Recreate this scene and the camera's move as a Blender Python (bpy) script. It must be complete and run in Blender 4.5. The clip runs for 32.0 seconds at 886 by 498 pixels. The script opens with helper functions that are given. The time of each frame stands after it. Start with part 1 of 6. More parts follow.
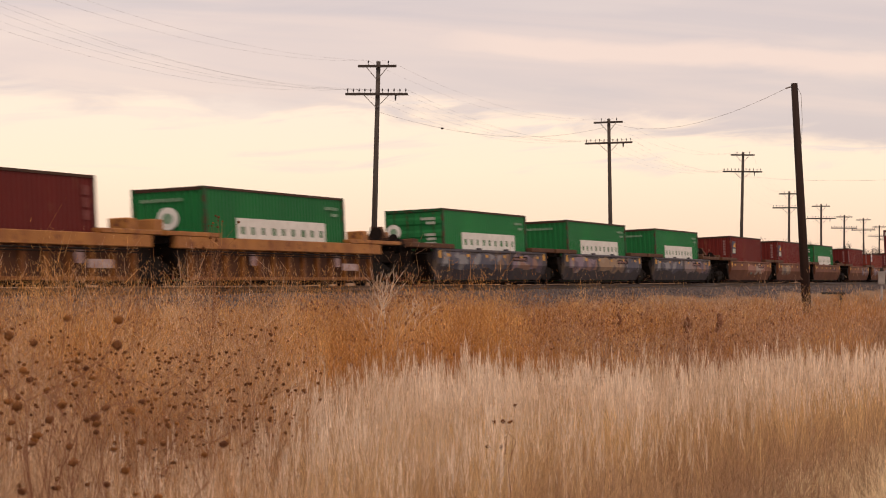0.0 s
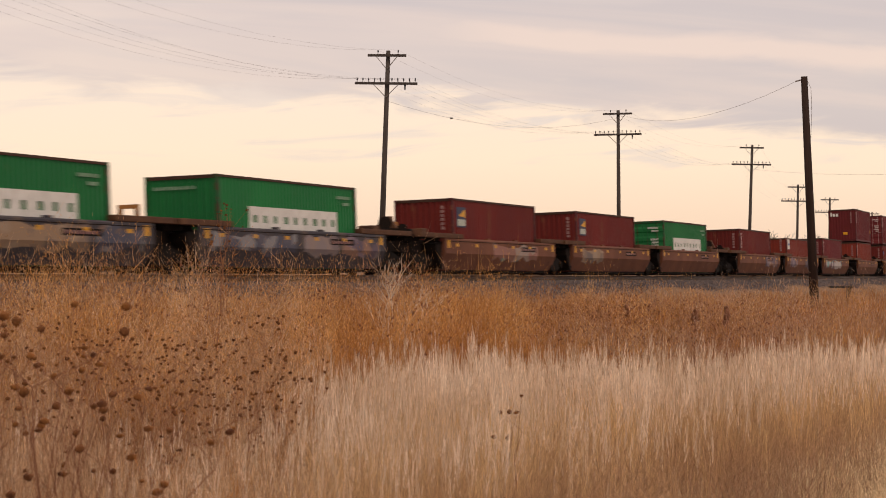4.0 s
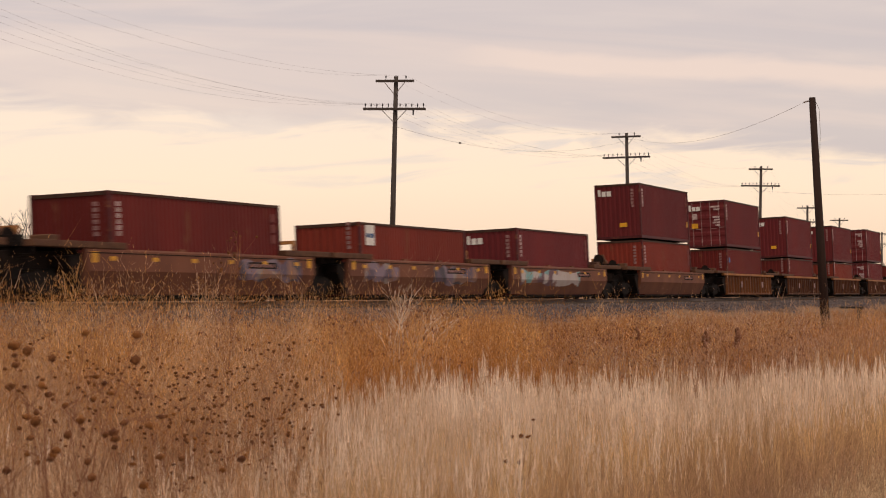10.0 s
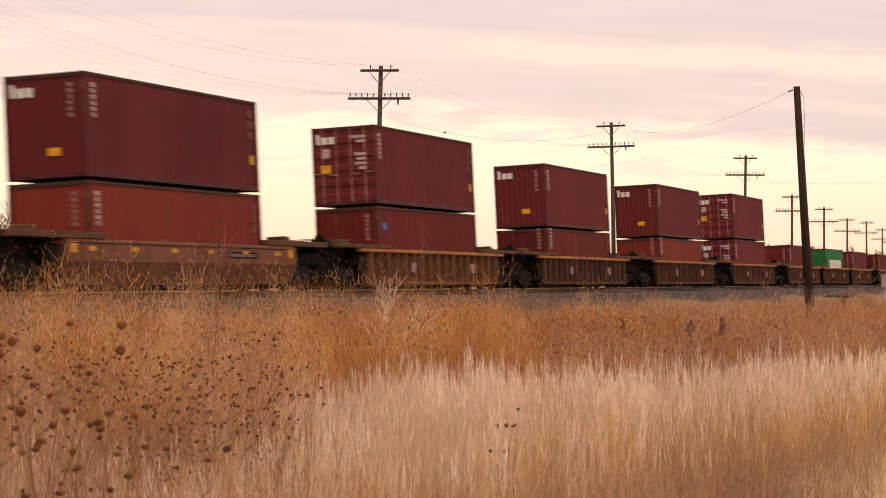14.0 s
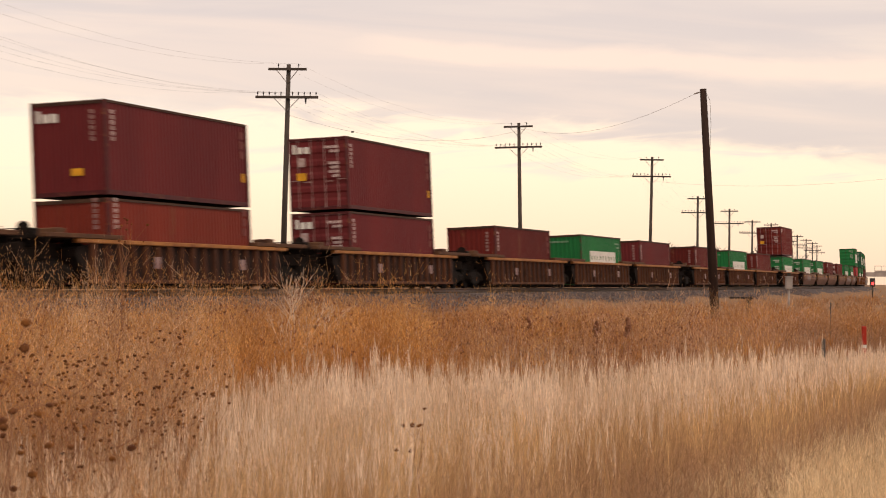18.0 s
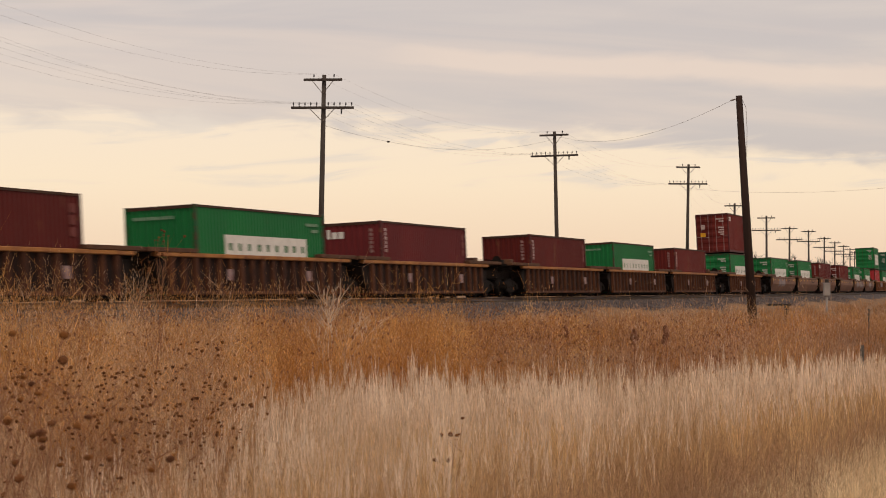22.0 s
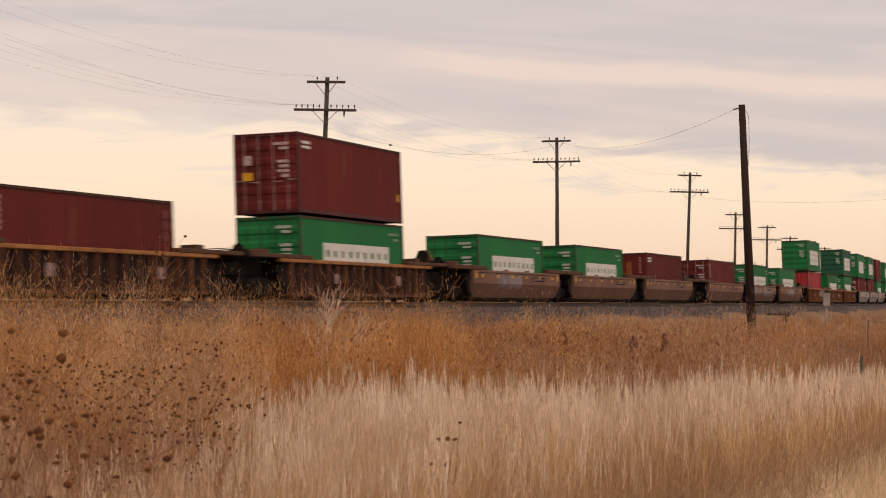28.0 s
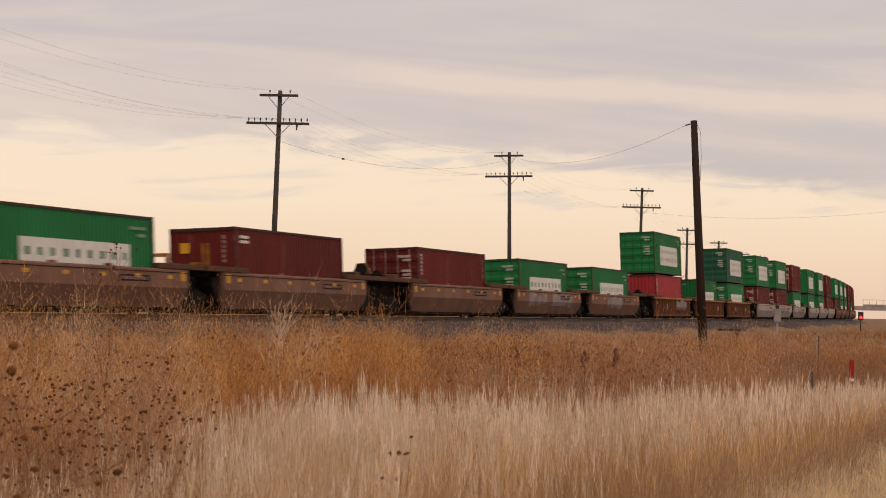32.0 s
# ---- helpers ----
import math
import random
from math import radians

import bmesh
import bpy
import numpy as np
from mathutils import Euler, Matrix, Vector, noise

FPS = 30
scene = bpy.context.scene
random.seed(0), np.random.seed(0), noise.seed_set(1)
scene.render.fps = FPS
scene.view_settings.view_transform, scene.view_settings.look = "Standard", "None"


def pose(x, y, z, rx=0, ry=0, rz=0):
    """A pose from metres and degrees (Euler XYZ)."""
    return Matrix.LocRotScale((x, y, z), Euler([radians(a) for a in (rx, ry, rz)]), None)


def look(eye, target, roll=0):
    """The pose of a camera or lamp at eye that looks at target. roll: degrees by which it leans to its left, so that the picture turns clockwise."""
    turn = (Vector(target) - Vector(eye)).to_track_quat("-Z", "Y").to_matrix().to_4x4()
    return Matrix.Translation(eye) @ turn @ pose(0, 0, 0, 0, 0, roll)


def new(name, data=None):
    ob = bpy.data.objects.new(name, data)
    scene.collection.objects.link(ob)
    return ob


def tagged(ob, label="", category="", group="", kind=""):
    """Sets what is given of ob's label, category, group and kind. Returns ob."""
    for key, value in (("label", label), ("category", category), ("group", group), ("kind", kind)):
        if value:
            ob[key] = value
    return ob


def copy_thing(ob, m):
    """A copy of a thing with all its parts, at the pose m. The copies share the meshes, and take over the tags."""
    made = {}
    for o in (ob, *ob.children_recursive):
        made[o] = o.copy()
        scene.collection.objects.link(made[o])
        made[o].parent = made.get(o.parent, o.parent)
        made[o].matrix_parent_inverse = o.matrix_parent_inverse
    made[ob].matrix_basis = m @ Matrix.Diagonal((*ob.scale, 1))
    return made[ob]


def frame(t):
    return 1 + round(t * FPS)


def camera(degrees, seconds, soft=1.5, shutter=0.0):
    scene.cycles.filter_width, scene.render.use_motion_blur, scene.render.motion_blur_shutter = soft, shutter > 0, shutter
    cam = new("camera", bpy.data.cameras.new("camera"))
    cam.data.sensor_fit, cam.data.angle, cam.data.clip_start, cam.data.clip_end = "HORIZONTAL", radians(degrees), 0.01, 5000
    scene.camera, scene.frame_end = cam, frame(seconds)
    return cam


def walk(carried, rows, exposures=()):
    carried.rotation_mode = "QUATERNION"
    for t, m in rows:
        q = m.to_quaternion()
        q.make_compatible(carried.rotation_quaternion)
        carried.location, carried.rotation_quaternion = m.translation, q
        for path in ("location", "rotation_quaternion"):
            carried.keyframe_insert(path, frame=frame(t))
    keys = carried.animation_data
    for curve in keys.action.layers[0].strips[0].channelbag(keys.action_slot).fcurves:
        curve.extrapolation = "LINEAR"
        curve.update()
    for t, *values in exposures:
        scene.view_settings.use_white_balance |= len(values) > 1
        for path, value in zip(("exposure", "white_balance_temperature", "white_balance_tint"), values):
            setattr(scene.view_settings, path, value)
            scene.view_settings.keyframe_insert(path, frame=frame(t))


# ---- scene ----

# ---------------------------------------------------------------- camera and its path
EYE = (0.0, 0.0, 1.5)
LENS = 21.0
PATH = [(0, 0.07, 0.67, 0.24), (0.5, 0.10, 0.56, 0.56), (1, 0.17, 0.56, 0.48), (1.5, 0.25, 0.50, 0.38), (2, 0.28, 0.36, 0.26), (2.5, 0.21, 0.23, 0.20),
        (3, 0.21, 0.21, 0.56), (3.5, 0.29, 0.35, 0.85), (5.5, 0.09, 0.51, 0.50), (6, 0.11, 0.63, 0.81), (6.5, 0.22, 0.75, 0.77), (7, -0.03, 0.74, 0.68),
        (7.5, -0.05, 0.39, 0.22), (8, -0.03, 0.41, 0.21), (8.5, -0.01, 0.45, 0.18), (9, 0.04, 0.57, 0.16), (9.5, 0.30, 0.78, 0.30), (10, 0.50, 1.02, 0.17),
        (10.5, 0.56, 1.16, 0.07), (11, 0.56, 1.13, -0.01), (11.5, 0.47, 1.03, 0.18), (12, 0.18, 0.79, 0.29), (12.5, 0.26, 0.88, 0.29), (13, 0.22, 0.95, 0.06),
        (13.5, 0.17, 0.80, 0.10), (14, 0.14, 0.77, 0.08), (14.5, 0.14, 0.76, -0.01), (16.5, 0.36, 0.95, 0.08), (17, -0.43, 0.92, 0.22), (17.5, -1.43, 0.86, 0.27),
        (18, -2.09, 0.77, 0.40), (18.5, -2.11, 0.81, 0.03), (19, -2.02, 0.79, -0.10), (19.5, -1.64, 0.74, -0.14), (20, -1.55, 0.70, -0.09), (20.5, -1.43, 0.81, -0.02),
        (21, -1.30, 0.90, -0.05), (21.5, -1.25, 0.96, -0.20), (22, -1.21, 0.99, -0.04), (22.5, -1.16, 0.96, 0.09), (23, -1.08, 1.02, 0.33), (23.5, -0.95, 1.10, 0.52),
        (24, -0.90, 1.29, 0.45), (24.5, -0.79, 1.16, 0.50), (25, -0.76, 0.90, 0.37), (25.5, -0.73, 0.72, 0.38), (27.5, -0.93, 0.76, 0.91), (28, -1.20, 1.09, 0.90),
        (28.5, -1.43, 1.15, 1.07), (29, -1.71, 1.11, 0.98), (29.5, -1.90, 1.25, 1.29), (30, -2.01, 1.38, 1.13), (30.5, -2.03, 1.43, 1.02), (31, -2.08, 1.39, 1.00),
        (31.5, -2.25, 1.36, 1.06), (32, -2.34, 1.45, 1.14)]


def aim(yaw, pitch, roll):
    a, b = radians(yaw), radians(pitch)
    to = (EYE[0] - 100 * math.sin(a) * math.cos(b), EYE[1] + 100 * math.cos(a) * math.cos(b), EYE[2] + 100 * math.sin(b))
    return look(EYE, to, roll)


cam = camera(LENS, 32.0, soft=0.95, shutter=0.75)
cam.data.dof.use_dof, cam.data.dof.focus_distance, cam.data.dof.aperture_fstop = True, 55.0, 12.0
# seconds, stops, kelvin, tint
STOPS = [(0, 0.0, 7050, 18), (2, 0.0, 7050, 18), (3, -0.06, 7000, 17), (6, -0.10, 7000, 16), (13, -0.10, 7000, 16), (14, 0.20, 7600, 23), (17, 0.20, 7600, 19), (18, 0.16, 7300, 15), (19, 0.04, 6950, 12), (20, 0.0, 6900, 11), (21, -0.08, 6950, 11),
         (22, -0.18, 6950, 11), (23, -0.19, 6950, 11), (24, -0.13, 7000, 13), (25, -0.13, 7000, 14), (28, -0.14, 7000, 15), (30, -0.16, 6950, 15), (32, -0.22, 6950, 14)]
walk(cam, [(t, aim(*a)) for t, *a in PATH], STOPS)

# ---------------------------------------------------------------- world, sun
SUN_AZ, SUN_EL = radians(150), radians(50)
world = bpy.data.worlds.new("evening_sky")
scene.world = world
world.use_nodes = True


def sky_nodes():
    nt = world.node_tree
    nt.nodes.clear()
    N = lambda k: nt.nodes.new(k)
    L = nt.links.new

    def calc(op, a, b=0.0, c=0.0):
        n = N("ShaderNodeMath")
        n.operation = op
        for i, v in enumerate((a, b, c)):
            if isinstance(v, (int, float)):
                n.inputs[i].default_value = v
            else:
                L(v, n.inputs[i])
        return n.outputs[0]

    def ease(v, lo, hi, a=0.0, b=1.0):
        n = N("ShaderNodeMapRange")
        n.interpolation_type = "SMOOTHSTEP"
        for key, x in (("From Min", lo), ("From Max", hi), ("To Min", a), ("To Max", b)):
            n.inputs[key].default_value = x
        L(v, n.inputs["Value"])
        return n.outputs[0]

    def cloud(sx, sz, shift, detail=6, rough=0.55, warp=0.5, tilt=0.0):
        """Noise over the sky, sx and sz features for each radian of bearing and height."""
        j = N("ShaderNodeCombineXYZ")
        L(calc("MULTIPLY", az, sx), j.inputs[0])
        L(calc("MULTIPLY_ADD", az, tilt * sz, calc("MULTIPLY", el, sz)), j.inputs[1])
        j.inputs[2].default_value = shift
        n = N("ShaderNodeTexNoise")
        for key, x in (("Scale", 1.0), ("Detail", detail), ("Roughness", rough), ("Distortion", warp)):
            n.inputs[key].default_value = x
        L(j.outputs[0], n.inputs["Vector"])
        return n.outputs[0]

    def blend(f, a, b):
        n = N("ShaderNodeMix")
        n.data_type = "RGBA"
        L(f, n.inputs["Factor"])
        for key, v in (("A", a), ("B", b)):
            if isinstance(v, tuple):
                n.inputs[key].default_value = (*v, 1)
            else:
                L(v, n.inputs[key])
        return n.outputs["Result"]

    out, bg = N("ShaderNodeOutputWorld"), N("ShaderNodeBackground")
    sky = N("ShaderNodeTexSky")
    sky.sky_type, sky.sun_disc = "NISHITA", False
    sky.sun_elevation, sky.sun_rotation = SUN_EL, SUN_AZ
    co, sep = N("ShaderNodeTexCoord"), N("ShaderNodeSeparateXYZ")
    L(co.outputs["Generated"], sep.inputs[0])
    az, el = calc("ARCTAN2", sep.outputs[0], sep.outputs[1]), sep.outputs[2]
    # clear warm sky low down
    ramp = N("ShaderNodeValToRGB")
    L(el, ramp.inputs[0])
    cr = ramp.color_ramp
    cr.elements[0].position, cr.elements[0].color = 0.0, (0.84, 0.61, 0.465, 1)
    cr.elements[1].position, cr.elements[1].color = 1.0, (0.62, 0.56, 0.56, 1)
    for pos, c in ((0.018, (0.89, 0.68, 0.51)), (0.045, (0.95, 0.775, 0.585)), (0.068, (0.93, 0.77, 0.61)), (0.12, (0.80, 0.68, 0.60)), (0.3, (0.68, 0.61, 0.57))):
        cr.elements.new(pos).color = (*c, 1)
    # the grey-lilac sheet above, its lower edge sinking towards the right
    line = N("ShaderNodeFloatCurve")
    L(calc("MULTIPLY_ADD", az, 2.0, 0.5), line.inputs["Value"])
    cv = line.mapping.curves[0]
    cv.points[0].location, cv.points[1].location = (0.0, 0.70), (1.0, 0.42)
    for px, py in ((0.30, 0.695), (0.55, 0.665), (0.75, 0.57), (0.88, 0.50)):
        cv.points.new(px, py)
    line.mapping.update()
    edge = calc("MULTIPLY", line.outputs[0], 0.1)
    wave = calc("MULTIPLY_ADD", cloud(16, 70, 3.1, 5, 0.55, 0.8), 0.042, -0.021)
    above = calc("ADD", calc("SUBTRACT", el, edge), wave)
    sheet_f = calc("MULTIPLY", ease(above, -0.003, 0.009), ease(cloud(5, 34, 9.4, 5, 0.5, 0.7), 0.25, 0.52, 0.62, 1.0))
    # paler rifts in the sheet: long thin streaks, and one broad pink one towards the right
    rift = ease(cloud(4.0, 40, 5.6, 5, 0.5, 0.7, 0.06), 0.46, 0.70)
    streak = calc("SUBTRACT", calc("MULTIPLY_ADD", az, -0.05, 0.0975), calc("ADD", el, calc("MULTIPLY_ADD", cloud(14, 60, 1.2, 5), 0.012, -0.006)))
    streak = calc("MULTIPLY", ease(calc("ABSOLUTE", streak), 0.002, 0.0085, 1.0, 0.0), ease(az, -0.05, 0.03))
    pale = calc("MAXIMUM", calc("MULTIPLY", rift, 0.6), streak)
    col = blend(cloud(7, 45, 12.0, 6), (0.535, 0.48, 0.49), (0.625, 0.55, 0.525))
    col = blend(pale, col, (0.78, 0.635, 0.555))
    col = blend(sheet_f, ramp.outputs[0], col)
    # thin blue-grey wisps under the sheet
    wisp = calc("MULTIPLY", ease(cloud(11, 95, 7.7, 6, 0.55, 0.7, -0.08), 0.54, 0.70), calc("MULTIPLY", ease(el, 0.034, 0.05), ease(above, 0.0, 0.012, 1.0, 0.0)))
    col = blend(calc("MULTIPLY", wisp, ease(az, -0.25, 0.2, 0.25, 0.9)), col, (0.63, 0.585, 0.585))
    thin = N("ShaderNodeMix")
    thin.data_type, thin.blend_type = "RGBA", "ADD"
    thin.inputs["Factor"].default_value = 0.02
    L(col, thin.inputs["A"])
    L(sky.outputs[0], thin.inputs["B"])
    L(thin.outputs["Result"], bg.inputs[0])
    bg.inputs[1].default_value = 1.0
    L(bg.outputs[0], out.inputs[0])


sky_nodes()
sun = new("sun", bpy.data.lights.new("sun", "SUN"))
sun.data.energy, sun.data.angle, sun.data.color = 1.35, radians(14), (1.0, 0.80, 0.60)
sun.matrix_world = look((200, -330, 560), (0, 60, 0))


# ---------------------------------------------------------------- materials
def mat(name, base, rough=0.7, metal=0.0, second=None, scale=3.0, fine=0.25, bump=0.0, bump_scale=60.0, rust=None, rust_amount=0.0, stretch=(1, 1, 1), vary=0.0):
    """A procedural surface: two colours mixed by a coarse and a fine noise, with rust or dirt patches and relief."""
    m = bpy.data.materials.new(name)
    m.use_nodes = True
    nt = m.node_tree
    b = nt.nodes["Principled BSDF"]
    N, L = nt.nodes.new, nt.links.new
    co = N("ShaderNodeTexCoord")
    mp = N("ShaderNodeMapping")
    mp.inputs["Scale"].default_value = stretch
    L(co.outputs["Object"], mp.inputs[0])
    big, small = N("ShaderNodeTexNoise"), N("ShaderNodeTexNoise")
    big.inputs["Scale"].default_value, big.inputs["Detail"].default_value = scale, 5
    small.inputs["Scale"].default_value, small.inputs["Detail"].default_value = scale * 14, 3
    L(mp.outputs[0], big.inputs["Vector"]), L(mp.outputs[0], small.inputs["Vector"])
    second = second or tuple(c * 0.72 for c in base)
    add = N("ShaderNodeMath")
    add.operation = "MULTIPLY_ADD"
    L(small.outputs[0], add.inputs[0])
    add.inputs[1].default_value = fine
    L(big.outputs[0], add.inputs[2])
    rng = N("ShaderNodeMapRange")
    rng.inputs["From Min"].default_value, rng.inputs["From Max"].default_value = 0.35 + fine * 0.5, 0.65 + fine * 0.5
    L(add.outputs[0], rng.inputs["Value"])
    mix = N("ShaderNodeMix")
    mix.data_type = "RGBA"
    mix.inputs["A"].default_value, mix.inputs["B"].default_value = (*base, 1), (*second, 1)
    L(rng.outputs[0], mix.inputs["Factor"])
    col = mix.outputs["Result"]
    if vary:
        inf = N("ShaderNodeObjectInfo")
        hsv = N("ShaderNodeHueSaturation")
        r2 = N("ShaderNodeMapRange")
        r2.inputs["To Min"].default_value, r2.inputs["To Max"].default_value = 1 - vary, 1 + vary
        L(inf.outputs["Random"], r2.inputs["Value"])
        L(r2.outputs[0], hsv.inputs["Value"])
        L(col, hsv.inputs["Color"])
        col = hsv.outputs[0]
    if rust:
        rn = N("ShaderNodeTexNoise")
        rn.inputs["Scale"].default_value, rn.inputs["Detail"].default_value, rn.inputs["Roughness"].default_value = scale * 2.3, 8, 0.65
        L(mp.outputs[0], rn.inputs["Vector"])
        rr = N("ShaderNodeMapRange")
        rr.inputs["From Min"].default_value, rr.inputs["From Max"].default_value = 0.66 - rust_amount * 0.3, 0.74 - rust_amount * 0.3
        L(rn.outputs[0], rr.inputs["Value"])
        m2 = N("ShaderNodeMix")
        m2.data_type = "RGBA"
        m2.inputs["B"].default_value = (*rust, 1)
        L(rr.outputs[0], m2.inputs["Factor"]), L(col, m2.inputs["A"])
        col = m2.outputs["Result"]
    L(col, b.inputs["Base Color"])
    b.inputs["Roughness"].default_value, b.inputs["Metallic"].default_value = rough, metal
    b.inputs["Specular IOR Level"].default_value = 0.18
    if bump:
        bn = N("ShaderNodeTexNoise")
        bn.inputs["Scale"].default_value, bn.inputs["Detail"].default_value = bump_scale, 4
        L(co.outputs["Object"], bn.inputs["Vector"])
        bp = N("ShaderNodeBump")
        bp.inputs["Strength"].default_value, bp.inputs["Distance"].default_value = 0.6, bump
        L(bn.outputs[0], bp.inputs["Height"]), L(bp.outputs[0], b.inputs["Normal"])
    return m


RUST = (0.16, 0.06, 0.03)
M_RED = mat("oxide_red_container_paint", (0.141, 0.017, 0.013), 0.6, second=(0.107, 0.013, 0.010), scale=0.6, rust=RUST, rust_amount=0.12, stretch=(1, 1, 0.35), vary=0.18)
M_TEX = mat("maroon_container_paint", (0.138, 0.019, 0.020), 0.6, second=(0.110, 0.0155, 0.0175), scale=0.5, rust=(0.08, 0.03, 0.025), rust_amount=0.1, stretch=(1, 1, 0.35), vary=0.12)
M_BRICK = mat("brick_red_container_paint", (0.216, 0.032, 0.018), 0.6, second=(0.172, 0.026, 0.015), scale=0.6, rust=RUST, rust_amount=0.1, stretch=(1, 1, 0.35), vary=0.12)
M_BRIGHT = mat("bright_red_container_paint", (0.36, 0.03, 0.035), 0.5, scale=0.6, second=(0.29, 0.025, 0.03))
M_GREEN = mat("green_container_paint", (0.008, 0.17, 0.045), 0.55, second=(0.007, 0.14, 0.04), scale=0.5, rust=(0.09, 0.07, 0.035), rust_amount=0.07, stretch=(1, 1, 0.3), vary=0.15)
M_DEEP = mat("deep_green_container_paint", (0.016, 0.10, 0.055), 0.55, second=(0.013, 0.085, 0.05), scale=0.5)
M_SLATE = mat("slate_blue_container_paint", (0.10, 0.13, 0.15), 0.55, scale=0.5)
M_FRAME_RED = mat("container_frame_red", (0.080, 0.016, 0.018), 0.6, scale=2, rust=RUST, rust_amount=0.3)
M_FRAME_GREEN = mat("container_frame_green", (0.012, 0.095, 0.036), 0.6, scale=2, rust=(0.07, 0.03, 0.018), rust_amount=0.5)
M_ROOF = mat("dusty_container_roof", (0.13, 0.11, 0.09), 0.8, scale=0.8)
M_FADED = mat("faded_white_marking", (0.46, 0.38, 0.36), 0.7, second=(0.28, 0.18, 0.17), scale=6)
M_WHITE = mat("white_marking_paint", (0.72, 0.72, 0.68), 0.6, second=(0.60, 0.60, 0.56), scale=3)
M_YELLOW = mat("yellow_label", (0.75, 0.38, 0.03), 0.5, scale=4)
M_BLUE = mat("blue_label", (0.04, 0.17, 0.42), 0.5, scale=4)
M_NAVY = mat("navy_badge", (0.03, 0.04, 0.085), 0.5, scale=4)
M_STEEL = mat("galvanised_bar", (0.30, 0.28, 0.27), 0.45, metal=0.5, scale=5)
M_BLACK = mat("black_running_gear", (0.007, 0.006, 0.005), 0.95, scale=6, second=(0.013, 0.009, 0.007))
M_WHEEL = mat("dark_wheel_steel", (0.009, 0.007, 0.006), 0.9, metal=0.0, scale=6)
WELL = {
    "yellow": mat("yellow_well_car_paint", (0.211, 0.081, 0.017), 0.65, second=(0.149, 0.053, 0.014), scale=0.7, rust=RUST, rust_amount=0.3, stretch=(1, 1, 0.4)),
    "grey": mat("grey_well_car_paint", (0.064, 0.058, 0.064), 0.65, second=(0.043, 0.040, 0.048), scale=0.7, rust=(0.12, 0.09, 0.07), rust_amount=0.4, stretch=(1, 1, 0.5)),
    "tan": mat("brown_well_car_paint", (0.183, 0.073, 0.040), 0.7, second=(0.132, 0.051, 0.030), scale=0.6, rust=(0.075, 0.032, 0.02), rust_amount=0.28, stretch=(1, 1, 0.5)),
    "taupe": mat("taupe_well_car_paint", (0.21, 0.108, 0.07), 0.7, second=(0.155, 0.08, 0.054), scale=0.6, rust=(0.08, 0.04, 0.028), rust_amount=0.25, stretch=(1, 1, 0.5)),
    "rust": mat("rusty_ribbed_well_paint", (0.125, 0.048, 0.023), 0.8, second=(0.065, 0.026, 0.015), scale=0.9, rust=(0.045, 0.02, 0.014), rust_amount=0.45, stretch=(1, 1, 0.4)),
    "orange": mat("orange_ribbed_well_paint", (0.173, 0.065, 0.024), 0.75, second=(0.115, 0.043, 0.019), scale=0.9, rust=RUST, rust_amount=0.35, stretch=(1, 1, 0.4)),
    "silver": mat("silver_well_car_paint", (0.38, 0.33, 0.30), 0.6, second=(0.30, 0.255, 0.23), scale=0.7, rust=(0.2, 0.13, 0.10), rust_amount=0.25),
}


def graffiti_mat(name, cols, scale):
    """Sprayed lettering-like patches: cells of a few colours with dark outlines."""
    m = bpy.data.materials.new(name)
    m.use_nodes = True
    nt = m.node_tree
    b = nt.nodes["Principled BSDF"]
    N, L = nt.nodes.new, nt.links.new
    co, mp = N("ShaderNodeTexCoord"), N("ShaderNodeMapping")
    mp.inputs["Scale"].default_value = (1, 1, 1.4)
    L(co.outputs["Object"], mp.inputs[0])
    no = N("ShaderNodeTexNoise")
    no.inputs["Scale"].default_value = 1.5
    L(mp.outputs[0], no.inputs["Vector"])
    mx = N("ShaderNodeMix")
    mx.data_type = "VECTOR"
    mx.inputs["Factor"].default_value = 0.35
    L(mp.outputs[0], mx.inputs[4]), L(no.outputs["Color"], mx.inputs[5])
    vo = N("ShaderNodeTexVoronoi")
    vo.inputs["Scale"].default_value = scale
    L(mx.outputs[1], vo.inputs["Vector"])
    sep = N("ShaderNodeSeparateColor")
    L(vo.outputs["Color"], sep.inputs[0])
    ramp = N("ShaderNodeValToRGB")
    cr = ramp.color_ramp
    cr.interpolation = "CONSTANT"
    for i, c in enumerate(cols):
        e = cr.elements[i] if i < 2 else cr.elements.new(i / len(cols))
        e.position, e.color = i / len(cols), (*c, 1)
    L(sep.outputs[0], ramp.inputs[0])
    L(ramp.outputs[0], b.inputs["Base Color"])
    b.inputs["Roughness"].default_value = 0.7
    return m


